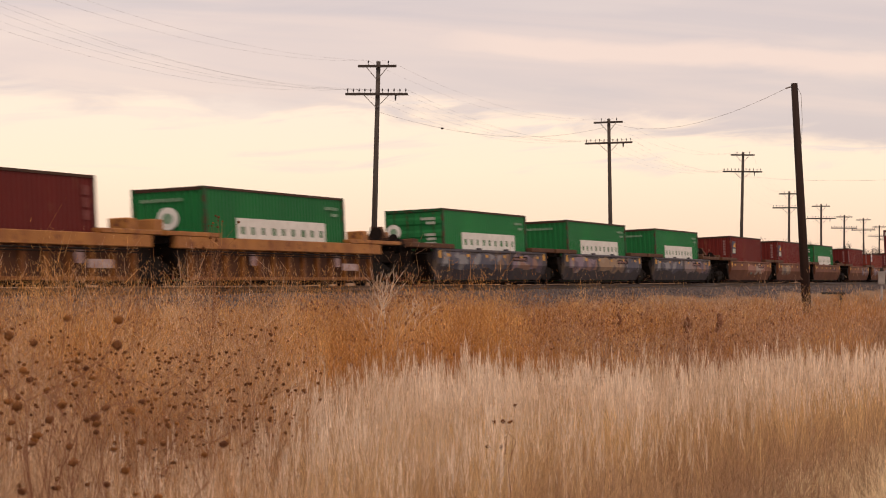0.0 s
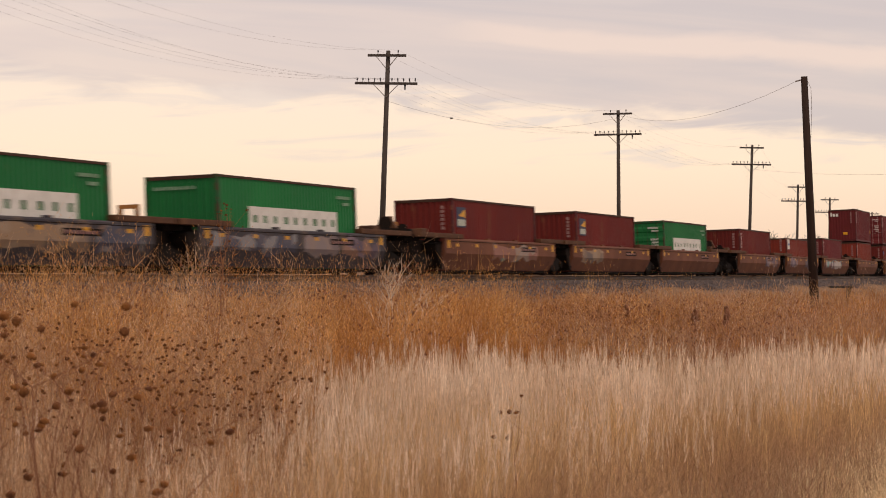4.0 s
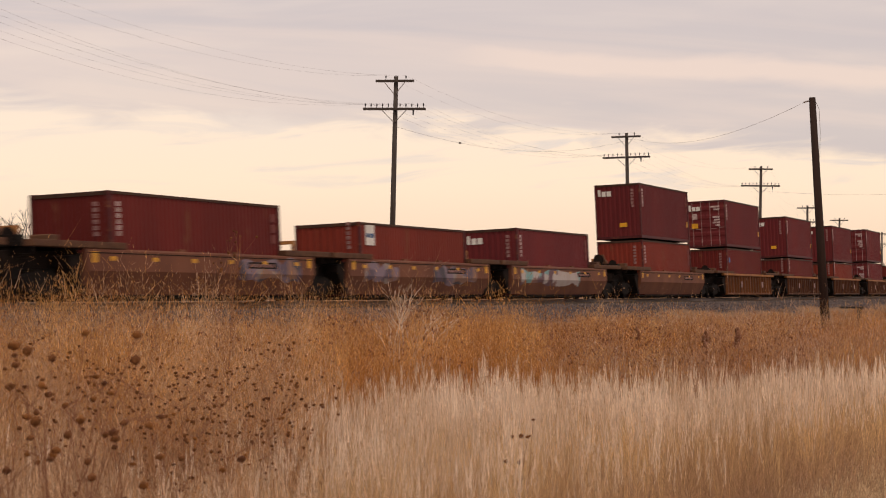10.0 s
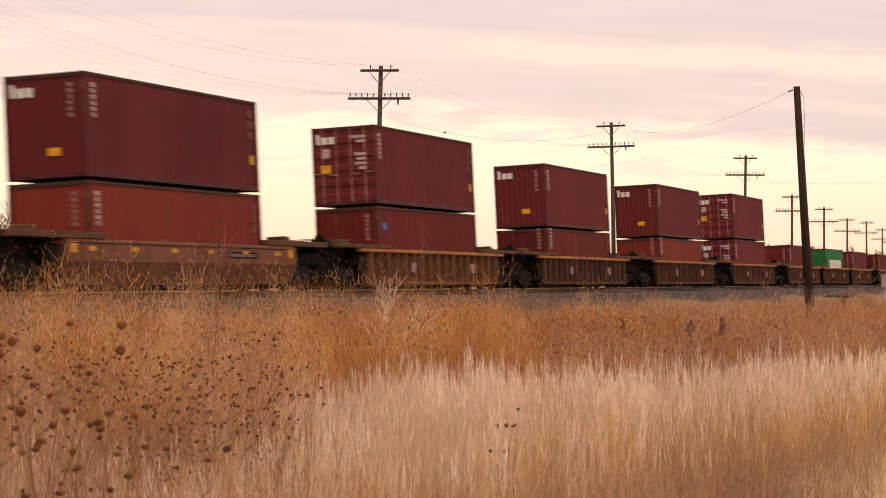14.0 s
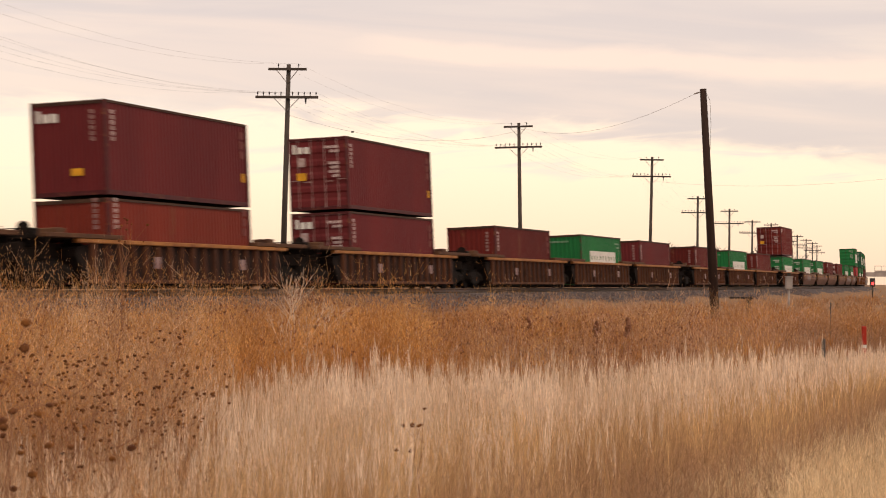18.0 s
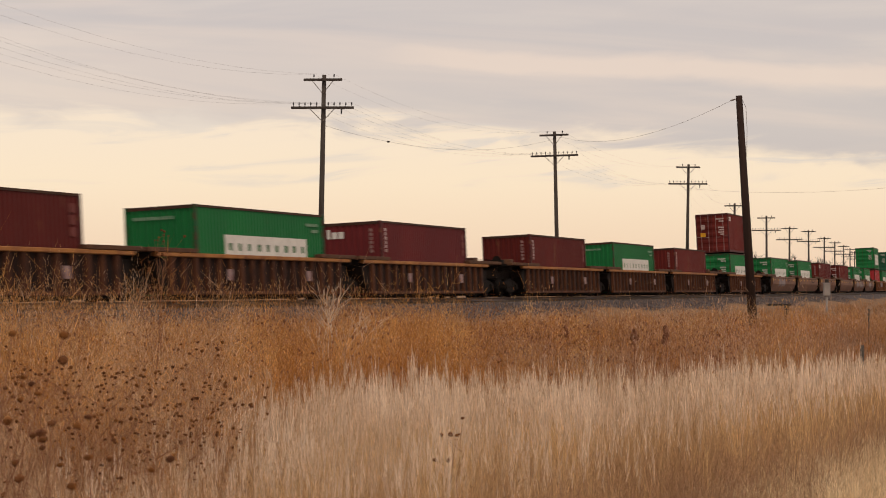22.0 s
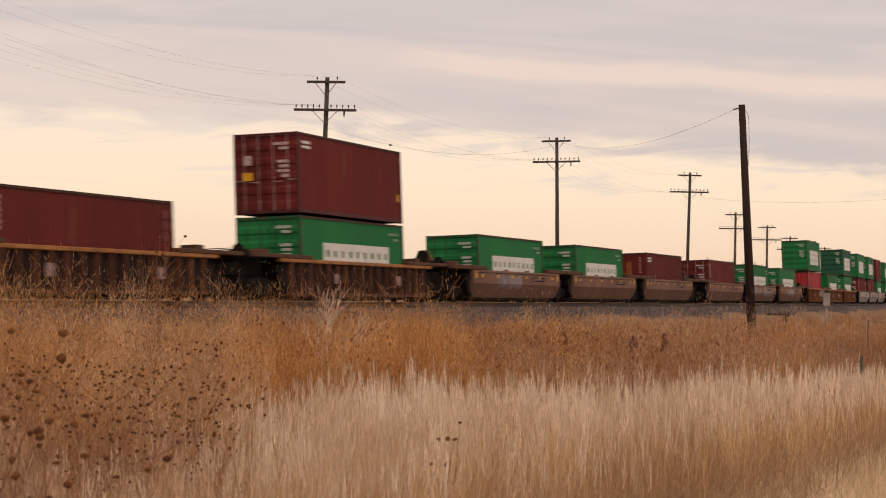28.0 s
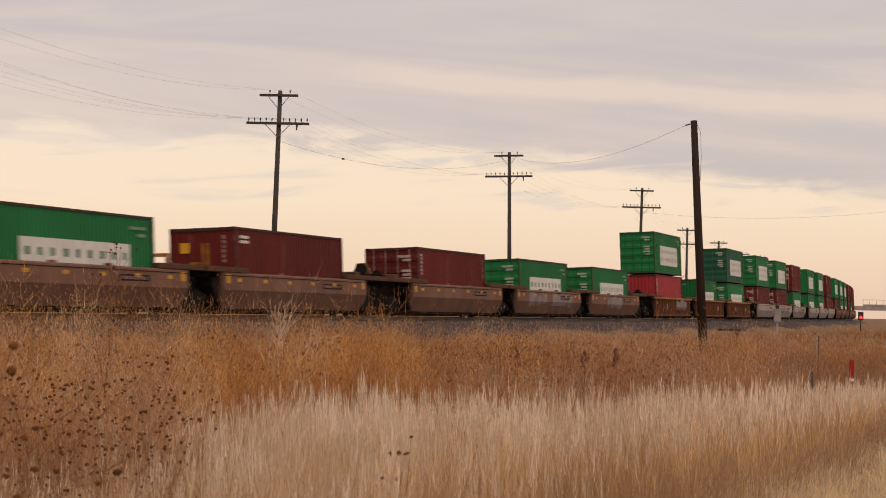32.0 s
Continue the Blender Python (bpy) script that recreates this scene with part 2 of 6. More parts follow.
M_TAG = {"teal": graffiti_mat("teal_and_pink_spray_paint", ((0.24, 0.11, 0.075), (0.12, 0.19, 0.16), (0.27, 0.12, 0.09), (0.30, 0.23, 0.19)), 1.3),
         "violet": graffiti_mat("violet_spray_paint", ((0.10, 0.07, 0.10), (0.20, 0.15, 0.19), (0.24, 0.13, 0.09), (0.05, 0.045, 0.06), (0.26, 0.22, 0.20)), 2.4),
         "white": graffiti_mat("white_spray_letters", ((0.42, 0.38, 0.36), (0.16, 0.33, 0.33), (0.12, 0.06, 0.075), (0.40, 0.34, 0.31), (0.20, 0.10, 0.08)), 2.2),
         "sand": graffiti_mat("sand_spray_paint", ((0.27, 0.18, 0.11), (0.20, 0.14, 0.10), (0.30, 0.22, 0.15), (0.13, 0.10, 0.09)), 2.0),
         "lilac": graffiti_mat("grey_lilac_spray_paint", ((0.22, 0.18, 0.18), (0.17, 0.13, 0.135), (0.25, 0.19, 0.17)), 2.2),
         "navy": graffiti_mat("blue_grey_spray_paint", ((0.055, 0.06, 0.09), (0.20, 0.20, 0.21), (0.08, 0.075, 0.10), (0.16, 0.10, 0.07), (0.04, 0.04, 0.05)), 2.6)}
M_CHORD = mat("ochre_top_chord", (0.40, 0.178, 0.052), 0.65, second=(0.27, 0.112, 0.038), scale=1.2, rust=RUST, rust_amount=0.35)
M_POLE = mat("weathered_pole_wood", (0.085, 0.074, 0.066), 0.9, second=(0.055, 0.046, 0.041), scale=2, stretch=(6, 6, 0.4), bump=0.01)
M_TAR = mat("creosoted_pole_wood", (0.028, 0.018, 0.015), 0.9, second=(0.040, 0.023, 0.018), scale=2, stretch=(6, 6, 0.3), bump=0.015)
M_GLASS_PIN = mat("dark_insulator", (0.03, 0.03, 0.035), 0.35, scale=9)
M_WIRE = mat("weathered_wire", (0.22, 0.19, 0.18), 0.6, scale=9)
M_BALLAST = mat("ballast_stone", (0.125, 0.106, 0.104), 0.95, second=(0.05, 0.042, 0.042), scale=7, fine=0.9, bump=0.05, bump_scale=14)
M_STONE = mat("loose_ballast_stone", (0.20, 0.165, 0.155), 0.95, second=(0.035, 0.028, 0.028), scale=9, fine=0.9, bump=0.02, bump_scale=40)
M_RAIL = mat("rail_steel", (0.12, 0.085, 0.07), 0.5, metal=0.4, scale=5)
M_SLEEPER = mat("sleeper_wood", (0.09, 0.07, 0.055), 0.95, scale=4)
M_SOIL = mat("dry_grass_soil", (0.29, 0.18, 0.10), 0.95, second=(0.18, 0.105, 0.06), scale=0.6, fine=0.9, bump=0.06, bump_scale=9)


# ---------------------------------------------------------------- mesh helpers
def part(name, bm, material, parent=None, label=""):
    """One mesh object from a bmesh, under parent."""
    me = bpy.data.meshes.new(name)
    bm.to_mesh(me)
    bm.free()
    for m in material if isinstance(material, (list, tuple)) else (material,):
        me.materials.append(m)
    ob = new(name, me)
    ob.parent = parent
    if label:
        tagged(ob, label)
    return ob


def add_box(bm, x0, x1, y0, y1, z0, z1, mi=0):
    v = [bm.verts.new(c) for c in ((x0, y0, z0), (x1, y0, z0), (x1, y1, z0), (x0, y1, z0), (x0, y0, z1), (x1, y0, z1), (x1, y1, z1), (x0, y1, z1))]
    for f in ((0, 3, 2, 1), (4, 5, 6, 7), (0, 1, 5, 4), (1, 2, 6, 5), (2, 3, 7, 6), (3, 0, 4, 7)):
        bm.faces.new([v[i] for i in f]).material_index = mi
    return v


def box(x0, x1, y0, y1, z0, z1, bevel=0.0):
    bm = bmesh.new()
    add_box(bm, x0, x1, y0, y1, z0, z1)
    if bevel:
        bmesh.ops.bevel(bm, geom=bm.edges[:], offset=bevel, segments=1, affect="EDGES")
    return bm


def tube(bm, a, b, r0, r1=None, n=8, caps=True, mi=0):
    a, b = Vector(a), Vector(b)
    r1 = r0 if r1 is None else r1
    w = (b - a).normalized()
    u = w.orthogonal().normalized()
    v = w.cross(u)
    rings = []
    for p, r in ((a, r0), (b, r1)):
        rings.append([bm.verts.new(p + r * (math.cos(2 * math.pi * i / n) * u + math.sin(2 * math.pi * i / n) * v)) for i in range(n)])
    for i in range(n):
        f = bm.faces.new((rings[0][i], rings[0][(i + 1) % n], rings[1][(i + 1) % n], rings[1][i]))
        f.smooth, f.material_index = n > 6, mi
    if caps:
        bm.faces.new(rings[0][::-1]).material_index = mi
        bm.faces.new(rings[1]).material_index = mi
    return bm


def wire(bm, pts, r, n=4):
    """One bent tube through the points."""
    rings = []
    for i, p in enumerate(pts):
        w = (Vector(pts[min(i + 1, len(pts) - 1)]) - Vector(pts[max(i - 1, 0)])).normalized()
        u = w.cross(Vector((0, 0, 1))).normalized() if abs(w.z) < 0.95 else w.cross(Vector((1, 0, 0))).normalized()
        v = w.cross(u)
        rr = r[i] if isinstance(r, (list, tuple)) else r
        rings.append([bm.verts.new(Vector(p) + rr * (math.cos(6.2832 * k / n) * u + math.sin(6.2832 * k / n) * v)) for k in range(n)])
    for a, b in zip(rings, rings[1:]):
        for k in range(n):
            bm.faces.new((a[k], a[(k + 1) % n], b[(k + 1) % n], b[k]))
    return rings


def prism(profile, axis_a, axis_b, place):
    """Extrude a closed outline of (p, q) pairs; place(p, q, t) gives the point for t in (axis_a, axis_b)."""
    bm = bmesh.new()
    r = [[bm.verts.new(place(p, q, t)) for p, q in profile] for t in (axis_a, axis_b)]
    n = len(profile)
    for i in range(n):
        bm.faces.new((r[0][i], r[0][(i + 1) % n], r[1][(i + 1) % n], r[1][i]))
    bm.faces.new(r[0][::-1])
    bm.faces.new(r[1])
    bmesh.ops.recalc_face_normals(bm, faces=bm.faces[:])
    return bm


def raw_mesh(name, verts, faces, material, parent=None, mi=None):
    """One mesh object from numpy arrays of corners and of quads or triangles."""
    me = bpy.data.meshes.new(name)
    verts, faces = np.asarray(verts, np.float32), np.asarray(faces, np.int32)
    k = faces.shape[1]
    me.vertices.add(len(verts))
    me.vertices.foreach_set("co", verts.ravel())
    me.loops.add(faces.size)
    me.loops.foreach_set("vertex_index", faces.ravel())
    me.polygons.add(len(faces))
    me.polygons.foreach_set("loop_start", np.arange(0, faces.size, k, dtype=np.int32))
    me.polygons.foreach_set("loop_total", np.full(len(faces), k, np.int32))
    for m in material if isinstance(material, (list, tuple)) else (material,):
        me.materials.append(m)
    if mi is not None:
        me.polygons.foreach_set("material_index", np.asarray(mi, np.int32))
    me.update(calc_edges=True)
    me.validate()
    ob = new(name, me)
    ob.parent = parent
    return ob


# ---------------------------------------------------------------- the track's line
RAIL_Z, CANT = 1.5 - 0.369, 2.946
TH0, NEAR, CURVE, S0 = radians(18.442), 30.8165, 1 / 4293.83, 31.626


def track(s, off=0.0):
    """A point beside the track, s metres along it and off metres beyond its middle, and its heading."""
    e = max(s - S0, 0.0)
    th, lin = TH0 - CURVE * e, min(s, S0)
    x = -NEAR * math.cos(TH0) + lin * math.sin(TH0) + (math.cos(th) - math.cos(TH0)) / CURVE
    y = NEAR * math.sin(TH0) + lin * math.cos(TH0) + (math.sin(TH0) - math.sin(th)) / CURVE
    return x - off * math.cos(th), y + off * math.sin(th), th


def on_track(s, off=0.0, z=0.0):
    """The pose of a thing that rides on the canted track: x along it, y away from the field, z up."""
    x, y, th = track(s)
    return pose(x, y, RAIL_Z, 0, 0, 90 - math.degrees(th)) @ pose(0, 0, 0, -CANT) @ pose(0, off, z)


def beside(s, off, z=0.0, turn=0.0):
    x, y, th = track(s, off)
    return pose(x, y, z, 0, 0, 90 - math.degrees(th) + turn)


# ---------------------------------------------------------------- ground, ballast, rails
def ground_z(x, y, off):
    """Height of the ground sheet: a gently uneven field that rises to the railway bed."""
    bank = np.interp(off, [-9.5, -7.5, -5.2, -3.0, 3.0, 5.2, 8.0], [0, -0.05, 0.12, 0.62, 0.62, 0.15, 0.0])
    return bank + 0.05 * np.sin(x * 0.31 + 1.0) * np.cos(y * 0.23) - 0.03


def build_ground():
    ss = np.concatenate([np.linspace(-1500, -60, 12), np.linspace(-50, 260, 156), np.linspace(265, 700, 60), np.linspace(720, 4200, 40)])
    offs = np.concatenate([[-2600, -1200, -500, -200, -100, -70, -55], np.linspace(-48, -10, 39), np.linspace(-9.5, 9.5, 39), np.linspace(11, 40, 12), [60, 100, 200, 500, 1200, 2600]])
    verts = []
    for s in ss:
        for o in offs:
            x, y, _ = track(s, o)
            verts.append((x, y, float(ground_z(x, y, o))))
    n, m = len(ss), len(offs)
    i = np.arange(n - 1)[:, None] * m + np.arange(m - 1)[None]
    faces = np.stack([i, i + 1, i + m + 1, i + m], -1).reshape(-1, 4)[:, ::-1]
    g = raw_mesh("ground", verts, faces, M_SOIL)
    return tagged(g, "dry straw-brown prairie ground running to the horizon", "ground", kind="structure")


build_ground()


def build_ballast():
    rng = np.random.default_rng(5)
    ss = np.concatenate([np.arange(-540, 20, 20), np.arange(20, 170, 0.35), np.arange(170, 420, 1.2), np.arange(420, 1300, 20)])
    prof = [(-4.6, 0.14), (-4.2, 0.26), (-3.8, 0.38), (-3.4, 0.50), (-3.0, 0.62), (-2.6, 0.74), (-2.3, 0.83), (-2.0, 0.88), (-1.6, 0.92), (-0.9, 0.93), (0, 0.92), (0.9, 0.87), (1.8, 0.80), (2.4, 0.66), (4.4, 0.18)]
    verts = []
    for s in ss:
        for o, z in prof:
            j = rng.normal(0, 0.028, 3) if -4.5 < o < 2 else (0, 0, 0)
            x, y, _ = track(s + j[0] * 2, o + j[1] * 1.6)
            verts.append((x, y, z + j[2]))
    n, m = len(ss), len(prof)
    i = np.arange(n - 1)[:, None] * m + np.arange(m - 1)[None]
    faces = np.stack([i, i + 1, i + m + 1, i + m], -1).reshape(-1, 4)[:, ::-1]
    b = raw_mesh("ballast_bed", verts, faces, M_BALLAST)
    tagged(b, "grey crushed-stone ballast bed under the railway track", "ballast", kind="structure")


build_ballast()


def build_stones():
    """Loose stones over the near slope and shoulder of the bed."""
    rng = np.random.default_rng(8)
    oct_v = np.array([(1, 0, 0), (-1, 0, 0), (0, 1, 0), (0, -1, 0), (0, 0, 1), (0, 0, -1)], float)
    oct_f = np.array([(0, 2, 4), (2, 1, 4), (1, 3, 4), (3, 0, 4), (2, 0, 5), (1, 2, 5), (3, 1, 5), (0, 3, 5)])
    n = 26000
    s, o = 40 + 210 * rng.random(n) ** 1.5, rng.uniform(-4.7, -1.55, n)
    zs = np.interp(o, [-4.6, -3.0, -2.3, -1.6], [0.14, 0.62, 0.83, 0.92])
    mid = np.array([track(a, b)[:2] for a, b in zip(s, o)])
    size = rng.uniform(0.03, 0.075, n)
    v = oct_v[None] * size[:, None, None] * rng.uniform(0.6, 1.25, (n, 6, 1)) * (1, 1, 0.75)
    a = rng.uniform(0, 6.28, n)
    c, q = np.cos(a)[:, None], np.sin(a)[:, None]
    v = np.stack([v[..., 0] * c - v[..., 1] * q, v[..., 0] * q + v[..., 1] * c, v[..., 2]], -1) + np.concatenate([mid, (zs + 0.012)[:, None]], 1)[:, None]
    f = (oct_f[None] + 6 * np.arange(n)[:, None, None]).reshape(-1, 3)
    tagged(raw_mesh("ballast_stones", v.reshape(-1, 3), f, M_STONE), "loose grey and brown crushed stones on the railway bed", "ballast", kind="stuff")


build_stones()


def build_rails():
    prof = [(-0.07, -0.17), (0.07, -0.17), (0.07, -0.15), (0.012, -0.13), (0.012, -0.045), (0.036, -0.035), (0.036, 0), (-0.036, 0), (-0.036, -0.035), (-0.012, -0.045), (-0.012, -0.13), (-0.07, -0.15)]
    ss = np.concatenate([np.arange(-540, 10, 25.0), np.arange(10, 420, 6.0), np.arange(420, 1300, 20.0)])
    for side in (-0.753, 0.753):
        verts = []
        for s in ss:
            m = on_track(s, side)
            verts += [m @ Vector((0, a, b)) for a, b in prof]
        n, k = len(ss), len(prof)
        i = np.arange(n - 1)[:, None] * k
        j = np.arange(k)[None]
        j2 = (j + 1) % k
        faces = np.stack(np.broadcast_arrays(i + j, i + j2, i + k + j2, i + k + j), -1).reshape(-1, 4)
        tagged(raw_mesh("rail", verts, faces, M_RAIL), "rust-brown steel railway rail on sleepers", "rail", group="rails of the track", kind="structure")



def build_sleepers():
    c = np.array([(x, y, z) for z in (-0.33, -0.175) for x, y in ((-0.115, -1.3), (0.115, -1.3), (0.115, 1.3), (-0.115, 1.3))])
    f = np.array([(0, 3, 2, 1), (4, 5, 6, 7), (0, 1, 5, 4), (1, 2, 6, 5), (2, 3, 7, 6), (3, 0, 4, 7)])
    v, q = [], []
    for i, s in enumerate(np.arange(-90, 360, 0.6)):
        m = on_track(s)
        v += [m @ Vector(p) for p in c]
        q.append(f + 8 * i)
    b = raw_mesh("sleepers", v, np.concatenate(q), M_SLEEPER)
    tagged(b, "weathered wooden sleepers bedded in the ballast", "sleepers", kind="stuff")


build_rails()
build_sleepers()


# ---------------------------------------------------------------- telegraph poles and wires
def pole_line():
    top_z, arm_u, arm_l = 11.66, 11.42, 10.10
    # bearing, distance and the upper arm's height over the eye
    rows = [(-12.9, 73.0, 9.9, 0.5), (-1.76, 112.7, 9.92, 1.2), (3.97, 153.0, 9.92, -1.1), (7.02, 190.0, 9.72, 1.0), (8.16, 228.0, 7.98, 0.2), (8.92, 257.0, 7.68, 0.0),
            (9.45, 287.0, 7.30, 0.3), (9.92, 318.0, 7.70, -0.4), (10.27, 348.0, 7.42, 0.2), (10.52, 380.0, 7.4, 0.0), (10.72, 412.0, 7.4, 0.3), (10.88, 444.0, 7.4, -0.2), (10.98, 476.0, 7.4, 0.1)]
    spots = []
    for be, d, up, lean in rows:
        a = radians(be)
        spots.append((d * math.sin(a), d * math.cos(a), EYE[2] + up - arm_u, lean, 90 - math.degrees(TH0 - CURVE * max(d - 36, 0))))
    pins_l = [-1.45 + 0.29 * i for i in range(5)] + [1.45 - 0.29 * i for i in range(5)]
    group = "telegraph poles along the railway"
    thing = new("telegraph_pole")
    tagged(thing, "weathered wooden telegraph pole with two crossarms and insulators", "telegraph pole", group)
    bm = bmesh.new()
    tube(bm, (0, 0, -0.6), (0, 0, top_z), 0.155, 0.10, 12)
    part("pole_shaft", bm, M_POLE, thing)
    for z, half in ((arm_u, 0.95), (arm_l, 1.55)):
        arm = part("crossarm", box(-0.22, -0.12, -half, half, z - 0.06, z + 0.06, 0.01), M_POLE, thing)
        for y in ([-0.55, 0.45] if half < 1 else pins_l):
            bm = bmesh.new()
            tube(bm, (-0.17, y, z + 0.06), (-0.17, y, z + 0.16), 0.014, n=6)
            tube(bm, (-0.17, y, z + 0.14), (-0.17, y, z + 0.20), 0.036, 0.034, n=8)
            tube(bm, (-0.17, y, z + 0.20), (-0.17, y, z + 0.26), 0.034, 0.02, n=8)
            part("insulator", bm, M_GLASS_PIN, arm)
        for sgn in (-1, 1):
            bm = bmesh.new()
            tube(bm, (-0.2, sgn * min(half * 0.55, 0.62), z - 0.05), (-0.14, sgn * 0.03, z - 0.62), 0.018, n=5)
            part("brace", bm, M_STEEL, thing)
    bm = bmesh.new()
    tube(bm, (-0.17, -0.95, arm_l - 0.06), (-0.17, -0.95, arm_l - 0.3), 0.05, 0.03, n=8)
    part("hanging_bracket", bm, M_GLASS_PIN, thing)
    for i, (x, y, z, lean, turn) in enumerate(spots):
        m = pose(x, y, z, 0, lean, 0) @ pose(0, 0, 0, 0, 0, turn)
        if i == 0:
            thing.matrix_basis = m
        else:
            copy_thing(thing, m)
    # wires sag from pole to pole
    for k, (y, z) in enumerate([(-0.55, arm_u + 0.25), (0.45, arm_u + 0.25)] + [(y, arm_l + 0.24) for y in pins_l[::2] + [-0.29]]):
        bm = bmesh.new()
        ends = [pose(px, py, pz, 0, lean, 0) @ pose(0, 0, 0, 0, 0, turn) @ Vector((-0.17, y, z)) for px, py, pz, lean, turn in spots[:6]]
        back = ends[0] - 0.9 * (ends[1] - ends[0])
        back.z = ends[0].z
        pts = []
        for j, (p, q) in enumerate(zip([back] + ends, ends)):
            sag = 0.95 + 0.06 * (k % 3) if j else 1.0
            pts += [p.lerp(q, f) - Vector((0, 0, sag * 4 * f * (1 - f))) for f in [i / 10 for i in range(10)]]
        pts.append(ends[-1])
        wire(bm, pts, 0.0022)
        tagged(part("telegraph_wire", bm, M_WIRE), "thin weathered wire strung between the telegraph poles", "wire", "telegraph wires")
    return spots


POLES = pole_line()


def ray(bearing, elev, dist):
    a, e = radians(bearing), radians(elev)
    return Vector((EYE[0] + dist * math.sin(a), EYE[1] + dist * math.cos(a), EYE[2] + dist * math.tan(e)))


def stub_pole():
    foot, top = ray(8.60, 0, 92), ray(8.28, 4.62, 92)
    foot.z = 0
    thing = new("stub_pole")
    thing.location = foot
    tagged(thing, "dark creosoted bare wooden pole leaning slightly in the grass", "pole")
    d = top - foot
    bm = bmesh.new()
    tube(bm, -0.08 * d, d, 0.185, 0.125, 14)
    part("pole_shaft", bm, M_TAR, thing)
    bm = bmesh.new()
    tube(bm, d * 0.985 + Vector((-0.14, 0, 0)), d * 0.985 + Vector((-0.34, 0, -0.06)), 0.03, n=6)
    part("wire_clamp", bm, M_STEEL, thing)
    bm = bmesh.new()
    pts = [d * 0.98 + Vector((0.13, 0, 0.0)), d * 0.95 + Vector((0.24, 0, 0)), d * 0.85 + Vector((0.23, 0, 0)), d * 0.74 + Vector((0.15, 0, 0))]
    wire(bm, pts, 0.008, 5)
    part("ground_wire", bm, M_WIRE, thing)
    bm = bmesh.new()
    a = Vector((POLES[2][0] + 0.2, POLES[2][1], 11.3))
    b = foot + d * 0.985 + Vector((-0.3, 0, -0.05))
    pts = [a.lerp(b, i / 16) - Vector((0, 0, 0.8 * 4 * (i / 16) * (1 - i / 16))) for i in range(17)]
    c = Vector((POLES[1][0] + 0.15, POLES[1][1], 9.3))
    pts2 = [c.lerp(a, i / 16) - Vector((0, 0, 1.0 * 4 * (i / 16) * (1 - i / 16))) for i in range(16)]
    pts = pts2 + pts
    wire(bm, pts, 0.0058, 5)
    guy = tagged(part("guy_wire", bm, M_WIRE), "sagging guy wire from the telegraph line to the bare pole", "wire")
    bm = bmesh.new()
    mark = c.lerp(a, 0.22) - Vector((0, 0, 4 * 0.22 * 0.78))
    tube(bm, mark - Vector((0.07, 0, 0)), mark + Vector((0.07, 0, 0)), 0.05, 0.035, n=8)
    part("splice", bm, M_TAR, guy)


stub_pole()


# ---------------------------------------------------------------- far things
def bare_tree(x, y, height, seed):
    rng = random.Random(seed)
    t = new("bare_tree")
    t.location = (x, y, 0)
    tagged(t, "leafless grey-brown tree far beyond the railway", "tree", "bare trees")
    trunk = bmesh.new()
    tube(trunk, (0, 0, -0.2), (0, 0, height * 0.3), height * 0.026, height * 0.02, 8)
    part("trunk", trunk, M_POLE, t)

    def grow(bm, p, d, length, r, depth):
        q = p + d * length
        tube(bm, p, q, r, r * 0.7, n=5 if depth > 1 else 3, caps=False)
        if depth:
            for _ in range(3):
                nd = (d * 0.8 + Vector((rng.uniform(-0.8, 0.8), rng.uniform(-0.8, 0.8), rng.uniform(-0.1, 0.5)))).normalized()
                grow(bm, p.lerp(q, rng.uniform(0.55, 1.0)), nd, length * rng.uniform(0.55, 0.82), r * 0.6, depth - 1)

    for i in range(4):
        bm = bmesh.new()
        a = i * 1.6 + rng.uniform(-0.4, 0.4)
        grow(bm, Vector((0, 0, height * rng.uniform(0.18, 0.3))), Vector((math.cos(a) * 0.7, math.sin(a) * 0.7, 1)).normalized(), height * 0.3, height * (0.012 if y < 300 else 0.017), 4)
        part("limb", bm, M_POLE, t)


for k, (be, d, h) in enumerate(((-10.1, 165, 7.4), (-9.6, 172, 6.0), (-8.25, 175, 5.2), (1.0, 172, 5.0), (7.45, 400, 9.5), (8.55, 420, 8.6), (9.1, 430, 8.0), (9.55, 430, 8.8), (10.1, 450, 8.2), (10.45, 450, 8.0), (6.1, 460, 6.5))):
    v = ray(be, 0, d)
    bare_tree(v.x, v.y, h, k)

M_CONCRETE = mat("pale_concrete", (0.42, 0.37, 0.34), 0.85, scale=0.3)
M_BOX = mat("grey_painted_cabinet", (0.36, 0.33, 0.31), 0.6, scale=2)
M_MARKER = mat("red_marker_plastic", (0.42, 0.035, 0.02), 0.5, scale=3)
M_DARKSTEEL = mat("dark_steel", (0.05, 0.045, 0.042), 0.7, scale=4)
M_LAMP = bpy.data.materials.new("red_signal_lamp")
M_LAMP.use_nodes = True
M_LAMP.node_tree.nodes["Principled BSDF"].inputs["Base Color"].default_value = (0.8, 0.02, 0.02, 1)
M_LAMP.node_tree.nodes["Principled BSDF"].inputs["Emission Color"].default_value = (1, 0.05, 0.05, 1)
M_LAMP.node_tree.nodes["Principled BSDF"].inputs["Emission Strength"].default_value = 3.0


